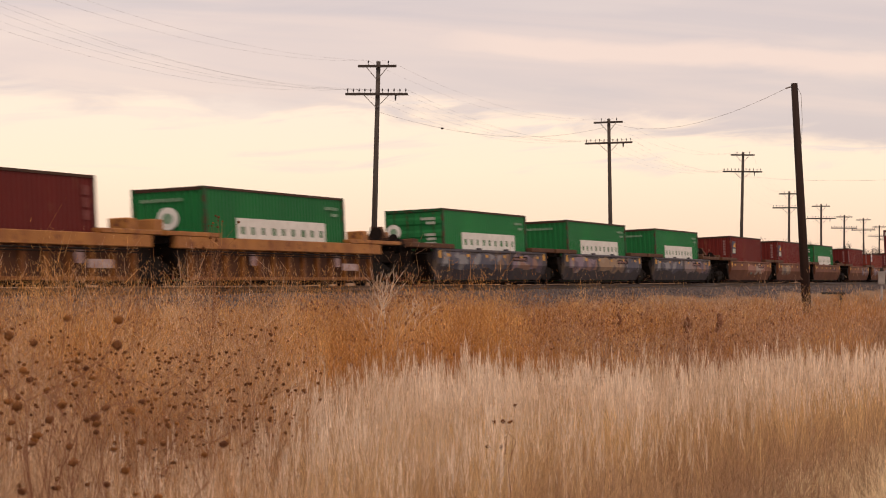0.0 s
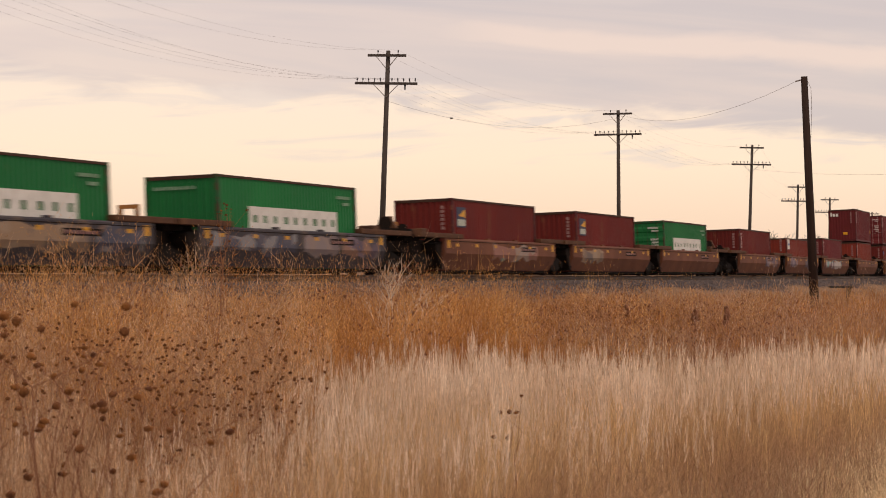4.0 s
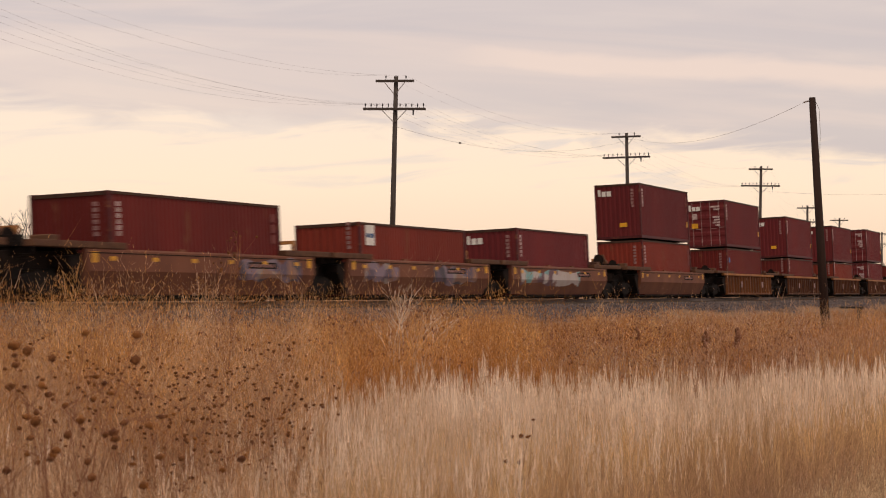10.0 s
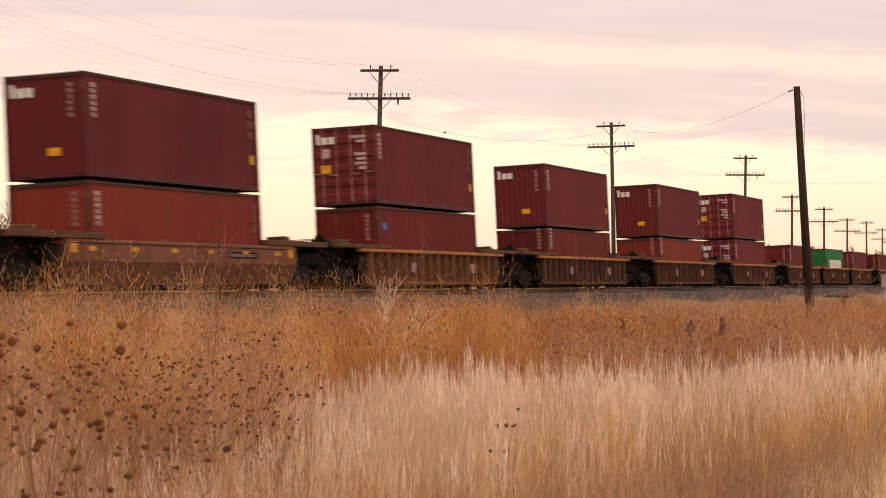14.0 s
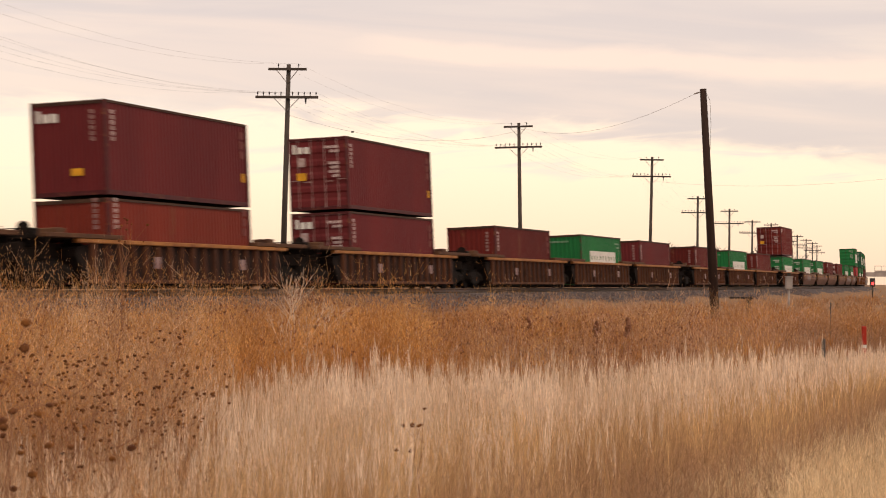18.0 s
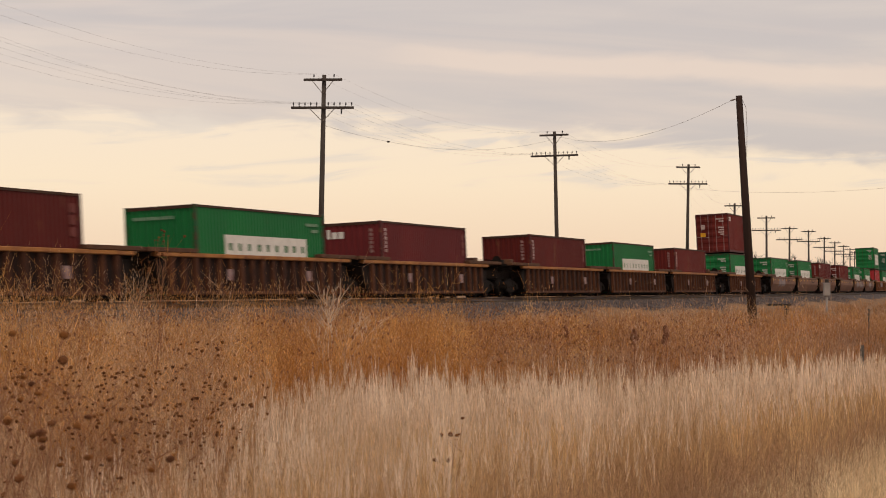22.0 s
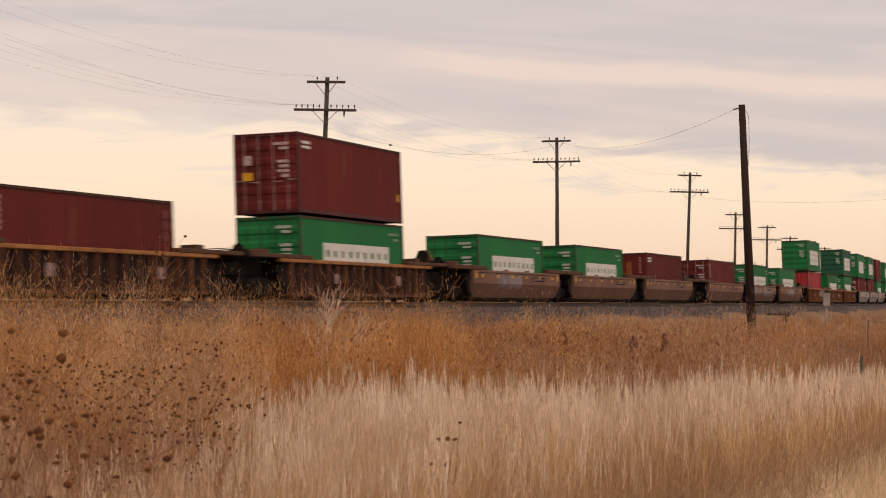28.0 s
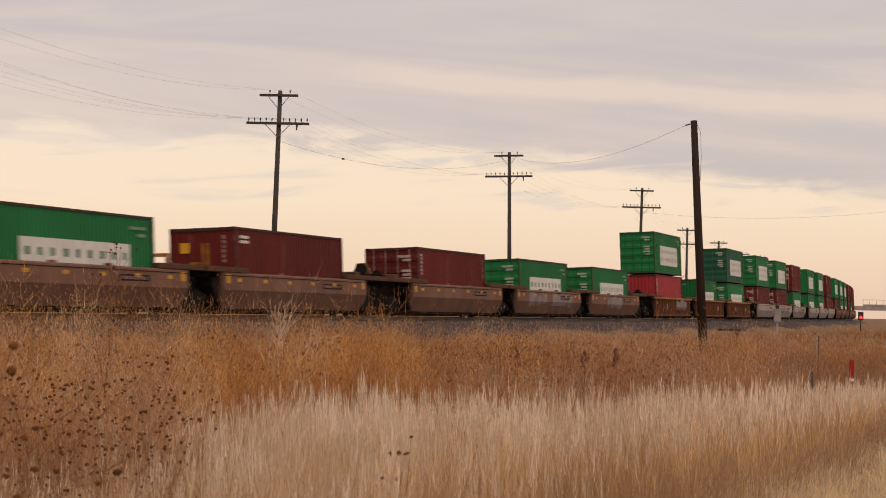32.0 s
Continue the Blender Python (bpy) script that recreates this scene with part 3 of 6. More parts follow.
def overpass():
    o = new("road_overpass")
    tagged(o, "pale concrete road overpass far down the line", "bridge")
    a, b = ray(11.75, 0, 900), ray(17, 0, 905)
    o.location, ln = (a.x, a.y, 0), (b - a).length
    o.rotation_euler = (0, 0, math.atan2(b.y - a.y, b.x - a.x))
    part("deck", box(0, ln, -5, 5, 4.3, 5.9, 0.1), M_CONCRETE, o)
    part("parapet", box(9, ln, -5.1, -4.8, 5.9, 6.5), M_CONCRETE, o)
    for x in (24, 52, 80):
        part("pier", box(x - 0.6, x + 0.6, -4, 4, -0.2, 4.3), M_CONCRETE, o)
    for i in range(30):
        bm = bmesh.new()
        tube(bm, (9 + i * 2.4, -4.95, 6.5), (9 + i * 2.4, -4.95, 8.2), 0.06, n=5)
        part("fence_post", bm, M_STEEL, o)
    part("fence_rail", box(9, 80, -5.0, -4.92, 8.1, 8.22), M_STEEL, o)


overpass()


def small_fixtures():
    v = ray(10.33, 0, 125)
    o = new("trackside_box")
    o.location = (v.x, v.y, 0)
    tagged(o, "pale grey metal equipment box on a post beside the track", "equipment box")
    part("cabinet", box(-0.17, 0.17, -0.14, 0.14, 1.2, 1.84, 0.02), M_BOX, o)
    part("cabinet_lid", box(-0.19, 0.19, -0.16, 0.16, 1.84, 1.88), M_BOX, o)
    part("finial", box(-0.09, 0.09, -0.05, 0.05, 1.88, 2.05), M_DARKSTEEL, o)
    bm = bmesh.new()
    tube(bm, (0, 0, -0.2), (0, 0, 1.2), 0.06, n=10)
    part("post", bm, M_BOX, o)
    v = ray(12.09, 0, 36)
    o = new("marker_post")
    o.location = (v.x, v.y, 0)
    tagged(o, "slim red plastic marker post with a pale band in the grass", "marker post")
    part("red_sleeve", box(-0.035, 0.035, -0.02, 0.02, 0.60, 0.875, 0.008), M_MARKER, o)
    part("pale_band", box(-0.036, 0.036, -0.021, 0.021, 0.555, 0.60), M_WHITE, o)
    part("stake", box(-0.033, 0.033, -0.018, 0.018, -0.2, 0.555), M_MARKER, o)
    v = ray(9.42, 0, 108)
    o = new("steel_bracket")
    o.location = (v.x, v.y, 0)
    o.rotation_euler = (0, 0, radians(-6))
    tagged(o, "dark steel beam on a leg at the foot of the ballast", "bracket")
    part("beam", box(-0.95, 0.12, -0.08, 0.08, 0.80, 0.89, 0.01), M_DARKSTEEL, o)
    part("leg", box(-0.16, 0.04, -0.06, 0.06, -0.2, 0.80), M_DARKSTEEL, o)
    v = ray(12.28, 0, 285)
    o = new("signal_mast")
    o.location = (v.x, v.y, 0)
    tagged(o, "low dark railway signal with a lit red lamp", "railway signal")
    bm = bmesh.new()
    tube(bm, (0, 0, -0.2), (0, 0, 1.25), 0.07, n=8)
    part("mast", bm, M_DARKSTEEL, o)
    part("signal_head", box(-0.3, 0.3, -0.15, 0.15, 1.2, 2.2, 0.04), M_DARKSTEEL, o)
    bm = bmesh.new()
    tube(bm, (0, -0.15, 1.55), (0, -0.2, 1.55), 0.16, n=14)
    part("red_lamp", bm, M_LAMP, o, "glowing red lens")
    for be, d, top, r, name, words in ((11.3, 62, 1.02, 0.022, "fence_stake", "thin dark stake standing in the grass"), (11.13, 30, 0.82, 0.03, "short_stake", "short grey wooden stake in the grass")):
        v = ray(be, 0, d)
        bm = bmesh.new()
        tube(bm, (v.x, v.y, -0.2), (v.x + 0.01, v.y, top), r, r * 0.8, n=8)
        tagged(part(name, bm, M_POLE), words, "stake")
    bm = bmesh.new()
    a, b = ray(7.1, 2.42, 189), ray(17, 3.2, 150)
    pts = [a.lerp(b, i / 20) - Vector((0, 0, 4.6 * (i / 20) * (1 - i / 20))) for i in range(21)]
    wire(bm, pts, 0.005)
    tagged(part("guy_wire", bm, M_WIRE), "long sagging guy wire leading from a telegraph pole", "wire")


small_fixtures()


# ---------------------------------------------------------------- containers
M_BAR = mat("worn_locking_bar", (0.36, 0.26, 0.25), 0.6, second=(0.20, 0.10, 0.095), scale=5)
M_OCHRE = mat("faded_yellow_paint", (0.34, 0.15, 0.025), 0.7, second=(0.22, 0.07, 0.02), scale=4)
M_CHALK = mat("chalky_white_marking", (0.60, 0.52, 0.50), 0.7, second=(0.34, 0.22, 0.21), scale=9, stretch=(1, 1, 2.5))
M_WORN = mat("worn_pinkish_marking", (0.34, 0.22, 0.205), 0.7, second=(0.20, 0.09, 0.085), scale=7)
M_FAINT = mat("worn_dull_red_marking", (0.19, 0.06, 0.055), 0.7, second=(0.14, 0.035, 0.03), scale=6)
M_DARKRAIL = mat("rust_dark_top_rail", (0.045, 0.024, 0.018), 0.7, second=(0.07, 0.035, 0.02), scale=1.5)
M_MINT = mat("faded_pale_green_marking", (0.24, 0.36, 0.26), 0.7, second=(0.13, 0.26, 0.16), scale=5)
M_PALE = mat("dusty_white_marking", (0.50, 0.52, 0.46), 0.7, second=(0.34, 0.40, 0.33), scale=5)
CL, CW, CH = 12.19, 2.438, 2.896


def corrugated(length, height, depth, pitch, duty=0.36):
    """Outline of a corrugated sheet along x: outer faces at 0, inner at depth. Returns pairs (x, d)."""
    n = max(1, round(length / pitch))
    p = length / n
    pts = []
    for i in range(n):
        x = i * p
        pts += [(x + p * 0.12, 0.0), (x + p * (0.12 + duty), 0.0), (x + p * 0.62, depth), (x + p * 0.98, depth)]
    return [(0, 0)] + pts + [(length, 0)]


def sheet(bm, pts, place, z0, z1):
    low = [bm.verts.new(place(x, d, z0)) for x, d in pts]
    high = [bm.verts.new(place(x, d, z1)) for x, d in pts]
    for i in range(len(pts) - 1):
        bm.faces.new((low[i], low[i + 1], high[i + 1], high[i]))


def comb(starts, widths, z0, z1):
    """Outline of a row of worn characters: upright bars on one thin foot line."""
    pts = [(starts[0], z0)]
    for i, (a, w) in enumerate(zip(starts, widths)):
        if i:
            pts.append((a, z0 + 0.012))
        pts += [(a, z1), (a + w, z1)]
        if i < len(starts) - 1:
            pts.append((a + w, z0 + 0.012))
    return pts + [(starts[-1] + widths[-1], z0)]


def container(paint, frame_paint, end="plain", marks=(), label="", ch=CH):
    """A 40-foot high-cube container; x along it (front end at -x), y away from the field, z up from its floor."""
    c = new("shipping_container")
    tagged(c, label, "container", "containers on the train")
    hl, hw = CL / 2, CW / 2
    # corrugated walls and roof
    for sy in (-1, 1):
        bm = bmesh.new()
        sheet(bm, corrugated(CL - 0.3, ch, 0.036, 0.278), lambda x, d, z: (x - hl + 0.15, sy * (hw - 0.02 - d), z), 0.14, ch - 0.08)
        bmesh.ops.recalc_face_normals(bm, faces=bm.faces[:])
        part("side_wall", bm, paint, c)
    bm = bmesh.new()
    add_box(bm, -hl + 0.06, hl - 0.06, -hw + 0.06, hw - 0.06, ch - 0.06, ch - 0.02)
    for i in range(24):
        x = -hl + 0.4 + i * (CL - 0.8) / 23
        add_box(bm, x - 0.09, x + 0.09, -hw + 0.15, hw - 0.15, ch - 0.02, ch - 0.004)
    part("roof", bm, M_ROOF, c)
    part("floor_panel", box(-hl + 0.06, hl - 0.06, -hw + 0.07, hw - 0.07, 0.05, 0.15), M_BLACK, c)
    for sx in (-1, 1):
        for sy in (-1, 1):
            part("corner_post", box(sx * hl - (0.16 if sx > 0 else 0), sx * hl + (0 if sx > 0 else 0.16), sy * hw - (0.08 if sy > 0 else 0), sy * hw + (0 if sy > 0 else 0.08), 0.115, ch - 0.115), frame_paint, c)
            for z in (0, ch - 0.118):
                part("corner_casting", box(sx * hl - (0.178 if sx > 0 else 0), sx * hl + (0 if sx > 0 else 0.178), sy * (hw + 0.004) - (0.162 if sy > 0 else 0), sy * (hw + 0.004) + (0 if sy > 0 else 0.162), z, z + 0.118, 0.012), frame_paint, c)
    for sy in (-1, 1):
        part("top_rail", box(-hl + 0.16, hl - 0.16, sy * hw - (0.06 if sy > 0 else 0), sy * hw + (0 if sy > 0 else 0.06), ch - 0.085, ch - 0.01), M_DARKRAIL, c)
        part("bottom_rail", box(-hl + 0.16, hl - 0.16, sy * hw - (0.06 if sy > 0 else 0), sy * hw + (0 if sy > 0 else 0.06), 0.02, 0.16), frame_paint, c)
    for sx in (-1, 1):
        x0, x1 = sorted((sx * hl, sx * (hl - 0.06)))
        part("end_rail", box(x0, x1, -hw + 0.08, hw - 0.08, ch - 0.12, ch - 0.01), M_DARKRAIL if end != "doors" else frame_paint, c)
        part("end_sill", box(x0, x1, -hw + 0.08, hw - 0.08, 0.02, 0.15), frame_paint, c)
        doors = (end == "doors") == (sx < 0)
        if not doors:
            bm = bmesh.new()
            sheet(bm, corrugated(CW - 0.16, ch, 0.045, 0.25), lambda y, d, z: (sx * (hl - 0.02 - d), y - hw + 0.08, z), 0.14, ch - 0.1)
            bmesh.ops.recalc_face_normals(bm, faces=bm.faces[:])
            part("front_wall", bm, paint, c)
        else:
            for k in (-1, 1):
                bm = bmesh.new()
                y0, y1 = sorted((k * 0.012, k * (hw - 0.085)))
                sheet(bm, corrugated(ch - 0.29, ch, 0.034, 0.52, 0.3), lambda u, dp, y: (sx * (hl - 0.004 - dp), y, 0.16 + u), y0, y1)
                bmesh.ops.recalc_face_normals(bm, faces=bm.faces[:])
                door = part("door", bm, paint, c)
                for yy in (0.28, 0.82):
                    bm = bmesh.new()
                    tube(bm, (sx * (hl + 0.012), k * yy, 0.1), (sx * (hl + 0.012), k * yy, ch - 0.08), 0.02, n=6)
                    part("locking_bar", bm, M_BAR if paint in (M_RED, M_TEX) else frame_paint, door)
                    part("bar_handle", box(sx * (hl + 0.03) - 0.012, sx * (hl + 0.03) + 0.012, min(k * yy, k * (yy + 0.34)), max(k * yy, k * (yy + 0.34)), 1.12 + 0.06 * (yy > 0.5), 1.16 + 0.06 * (yy > 0.5)), M_BAR if paint in (M_RED, M_TEX) else frame_paint, door)
    e = 0.004

    def side_panel(name, x0, x1, z0, z1, m):
        part(name, box(x0 - hl, x1 - hl, -hw - e, -hw + 0.026, z0, z1), m, c)

    def front_panel(name, y0, y1, z0, z1, m):
        part(name, box(-hl - 0.028 - e, -hl - 0.022, -hw + y0, -hw + y1, z0, z1), m, c) if end == "doors" else part(name, box(-hl - e, -hl + 0.024, -hw + y0, -hw + y1, z0, z1), m, c)

    for mk in marks:
        if mk == "blocks":
            # nine block-like white shapes, each with two small openings
            w = 0.845
            for i in range(9):
                x = 2.45 + i * (w + 0.02)
                bm = bmesh.new()
                hole = (0.31, 0.60) if i % 3 else (0.33, 0.66)
                bars = [(0, hole[0], 0.60, 1.97), (hole[1], w, 0.60, 1.97), (hole[0], hole[1], 1.70, 1.97), (hole[0], hole[1], 1.16, 1.46), (hole[0], hole[1], 0.60, 0.90)]
                for a, b, z0, z1 in bars:
                    add_box(bm, x + a - hl, x + b - hl, -hw - e, -hw + 0.026, z0, z1)
                part("white_letter_block", bm, M_WHITE, c)
        elif mk == "id_side":
            for r, (a, b) in enumerate(((10.3, 11.6), (10.9, 11.5))):
                n = round((b - a) / 0.125)
                row = comb([a + i * 0.125 - hl for i in range(n)], [0.085 if i % 4 else 0.06 for i in range(n)], 2.44 - r * 0.22, 2.54 - r * 0.22)
                bm = prism(row, -hw - e, -hw + 0.026, lambda p, q, t: (p, t, q))
                part("number_row", bm, M_MINT if paint in (M_GREEN, M_DEEP) else M_FADED, c)
        elif mk == "id_column":
            for i in range(6):
                side_panel("number_bar", 0.46, 0.66, 2.48 - i * 0.165, 2.60 - i * 0.165, M_FADED if i % 2 else M_CHALK)
            for i in range(3):
                side_panel("faint_bar", 11.42, 11.74, 2.34 - i * 0.34, 2.60 - i * 0.34, M_FAINT)
        elif mk == "id_front":
            for i in range(6):
                front_panel("number_bar", 0.36, 0.50, 2.48 - i * 0.165, 2.60 - i * 0.165, M_WORN)
        elif mk == "row_front":
            for i in range(11):
                front_panel("number_bar", 0.75 + i * 0.13, 0.83 + i * 0.13, 2.46, 2.56, M_MINT if paint is M_GREEN else M_FADED)
        elif mk == "name_front":
            for a, b, z0, z1 in ((2.12, 2.25, 2.27, 2.64), (1.84, 2.05, 2.27, 2.53), (1.56, 1.78, 2.27, 2.53)):
                front_panel("white_mark", a, b, z0, z1, M_WHITE)
        elif mk == "door_text":
            for i in range(6):
                z = 2.44 - i * 0.17 - (0.3 if i > 1 else 0)
                n = round((0.62, 0.34, 0.46, 0.40, 0.46, 0.3)[i] / 0.075)
                bm = prism(comb([-hw + 0.34 + j * 0.075 for j in range(n)], [0.06] * n, z, z + 0.105), -hl - 0.028 - e, -hl - 0.022, lambda p, q, t: (t, p, q))
                part("number_row", bm, M_PALE if paint in (M_GREEN, M_DEEP) else M_CHALK, c)
        elif mk == "yellow_front":
            front_panel("yellow_label", 0.78, 1.16, 0.62, 0.84, M_YELLOW)
        elif mk == "gold_front":
            front_panel("yellow_label", 1.72, 2.05, 2.02, 2.38, M_YELLOW)
            for a, b, z0, z1 in ((1.16, 1.26, 1.45, 2.35), (0.98, 1.08, 1.45, 2.35), (1.0, 1.7, 1.62, 1.70)):
                front_panel("faded_yellow_bar", a, b, z0, z1, M_OCHRE)
        elif mk == "small_side":
            for r in (0, 1):
                side_panel("number_bar", 0.5, 1.35, 2.5 - r * 0.17, 2.6 - r * 0.17, M_WHITE)
        elif mk == "yellow_door":
            front_panel("yellow_label", 1.72, 2.1, 1.2, 1.5, M_YELLOW)
            front_panel("white_label", 1.75, 2.05, 1.75, 2.1, M_FADED)
        elif mk == "yellow_side":
            side_panel("yellow_label", 11.55, 11.78, 0.85, 1.15, M_YELLOW)
        elif mk == "badge":
            side_panel("badge_plate", 0.62, 1.5, 1.78, 2.5, M_WHITE)
            side_panel("badge_stripe", 0.66, 1.46, 2.05, 2.2, M_BLUE)
        elif mk == "badge_yellow":
            side_panel("badge_plate", 0.55, 1.72, 1.74, 2.55, M_NAVY)
            part("badge_band", box(0.62 - hl, 1.66 - hl, -hw - 2 * e, -hw + 0.02, 1.80, 2.06), M_PALE, c)
            part("badge_wedge", prism([(0.80 - hl, 2.20), (1.66 - hl, 2.14), (1.66 - hl, 2.46)], -hw - 3 * e, -hw + 0.02, lambda p, q, t: (p, t, q)), M_YELLOW, c)
        elif mk in ("roundel", "door_roundel"):
            y, z, r, x = (0.0, 1.94, 0.35, -hl - 0.02) if mk == "roundel" else (0.86, 2.02, 0.30, -hl - 0.02)
            bm = bmesh.new()
            tube(bm, (x, y, z), (x - 0.035, y, z), r, n=20)
            badge = part("round_badge", bm, M_WHITE, c)
            bm = bmesh.new()
            tube(bm, (x - 0.03, y, z), (x - 0.04, y, z), r * 0.48, n=16)
            part("badge_centre", bm, M_MINT, badge)
        elif mk == "blue_dot":
            bm = bmesh.new()
            tube(bm, (0.75 - hl, -hw + 0.02, 2.14), (0.75 - hl, -hw - e, 2.14), 0.17, n=18)
            part("blue_round_label", bm, M_BLUE, c)
    return c


PROTO = {}


LOW = 2.591


def box_of(kind):
    low = kind.endswith("_low")
    if kind not in PROTO:
        spec = {
            "red": (M_RED, M_FRAME_RED, "plain", ("id_column", "id_front"), "dark red corrugated steel container with white number bars"),
            "red_doors": (M_RED, M_FRAME_RED, "doors", ("id_column", "door_text"), "dark red steel container with its doors showing"),
            "red_gold": (M_RED, M_FRAME_RED, "plain", ("gold_front", "id_front", "small_side"), "dark red container with faded yellow marks on its end"),
            "red_logo": (M_RED, M_FRAME_RED, "doors", ("door_text", "yellow_door", "small_side", "yellow_side"), "dark red container with yellow labels on its doors"),
            "red_badge": (M_RED, M_FRAME_RED, "plain", ("badge", "id_front"), "dark red container with a white badge plate"),
            "red_wedge": (M_RED, M_FRAME_RED, "plain", ("badge_yellow", "id_front"), "dark red container with a white, blue and yellow badge"),
            "red_dot": (M_RED, M_FRAME_RED, "plain", ("blue_dot", "id_front"), "dark red corrugated container with a round blue label"),
            "green_doors_round": (M_GREEN, M_FRAME_GREEN, "doors", ("blocks", "id_side", "door_text", "door_roundel"), "green container with doors and a round white badge"),
            "tex": (M_TEX, M_FRAME_RED, "plain", ("id_column", "id_front", "name_front", "yellow_front", "yellow_side"), "maroon corrugated container with small yellow labels"),
            "tex_doors": (M_TEX, M_FRAME_RED, "doors", ("id_column", "door_text", "name_front", "yellow_door", "yellow_side"), "maroon container with locking bars on its doors"),
            "brick": (M_BRICK, M_FRAME_RED, "plain", ("id_column", "id_front"), "brick-red corrugated steel container with white number bars"),
            "brick_badge": (M_BRICK, M_FRAME_RED, "plain", ("badge", "id_front"), "brick-red container with a white badge plate"),
            "bright": (M_BRIGHT, M_FRAME_RED, "plain", ("id_column",), "bright red corrugated steel container"),
            "green": (M_GREEN, M_FRAME_GREEN, "plain", ("blocks", "id_side", "row_front"), "green corrugated container with white block shapes along its side"),
            "green_doors": (M_GREEN, M_FRAME_GREEN, "doors", ("blocks", "id_side", "door_text"), "green container with doors and white block shapes"),
            "green_round": (M_GREEN, M_FRAME_GREEN, "plain", ("blocks", "id_side", "row_front", "roundel"), "green container with a round white badge on its end"),
            "deep": (M_DEEP, M_FRAME_GREEN, "doors", ("blocks", "door_text"), "deep green container with doors and white block shapes"),
            "slate": (M_SLATE, M_BLACK, "plain", (), "slate-blue corrugated steel container"),
        }[kind.removesuffix("_low")]
        PROTO[kind] = container(*spec, ch=LOW if low else CH)
        return PROTO[kind]
    return copy_thing(PROTO[kind], Matrix())


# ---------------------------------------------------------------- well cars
# recessed panels: grime, with the shade between the ribs painted into the colour
M_RECESS = mat("shaded_grimy_rust_panel", (0.024, 0.011, 0.008), 0.9, second=(0.013, 0.007, 0.006), scale=1.2, stretch=(1, 1, 0.3))
M_RECESS_Y = mat("shaded_grimy_orange_panel", (0.085, 0.034, 0.015), 0.85, second=(0.045, 0.019, 0.011), scale=1.2, stretch=(1, 1, 0.3))
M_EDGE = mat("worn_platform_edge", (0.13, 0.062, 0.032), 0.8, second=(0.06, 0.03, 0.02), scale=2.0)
M_PANEL = {"rust": M_RECESS, "orange": M_RECESS_Y, "yellow": M_RECESS_Y}
M_UNDER = mat("dark_underframe", (0.018, 0.011, 0.008), 0.95, second=(0.009, 0.007, 0.006), scale=4)


def truck(parent, x):
    """A two-axle bogie under the joint of two wells."""
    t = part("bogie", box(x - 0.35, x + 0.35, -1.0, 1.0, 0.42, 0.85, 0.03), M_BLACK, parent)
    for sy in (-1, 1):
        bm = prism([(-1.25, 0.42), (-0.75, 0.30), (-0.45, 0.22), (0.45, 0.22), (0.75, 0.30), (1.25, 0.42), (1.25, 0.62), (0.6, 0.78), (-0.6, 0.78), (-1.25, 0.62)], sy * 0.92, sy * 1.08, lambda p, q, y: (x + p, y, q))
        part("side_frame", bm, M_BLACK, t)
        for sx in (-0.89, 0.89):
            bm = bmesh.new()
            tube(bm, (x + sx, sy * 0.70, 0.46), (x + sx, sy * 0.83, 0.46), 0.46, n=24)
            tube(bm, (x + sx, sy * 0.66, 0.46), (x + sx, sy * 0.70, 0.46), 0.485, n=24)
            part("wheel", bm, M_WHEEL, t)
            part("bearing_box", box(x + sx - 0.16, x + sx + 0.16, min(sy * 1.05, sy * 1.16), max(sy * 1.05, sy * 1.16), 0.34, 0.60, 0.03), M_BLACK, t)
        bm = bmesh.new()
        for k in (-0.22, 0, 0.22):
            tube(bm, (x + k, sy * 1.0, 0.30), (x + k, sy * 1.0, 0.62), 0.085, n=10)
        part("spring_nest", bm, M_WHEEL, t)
    return t


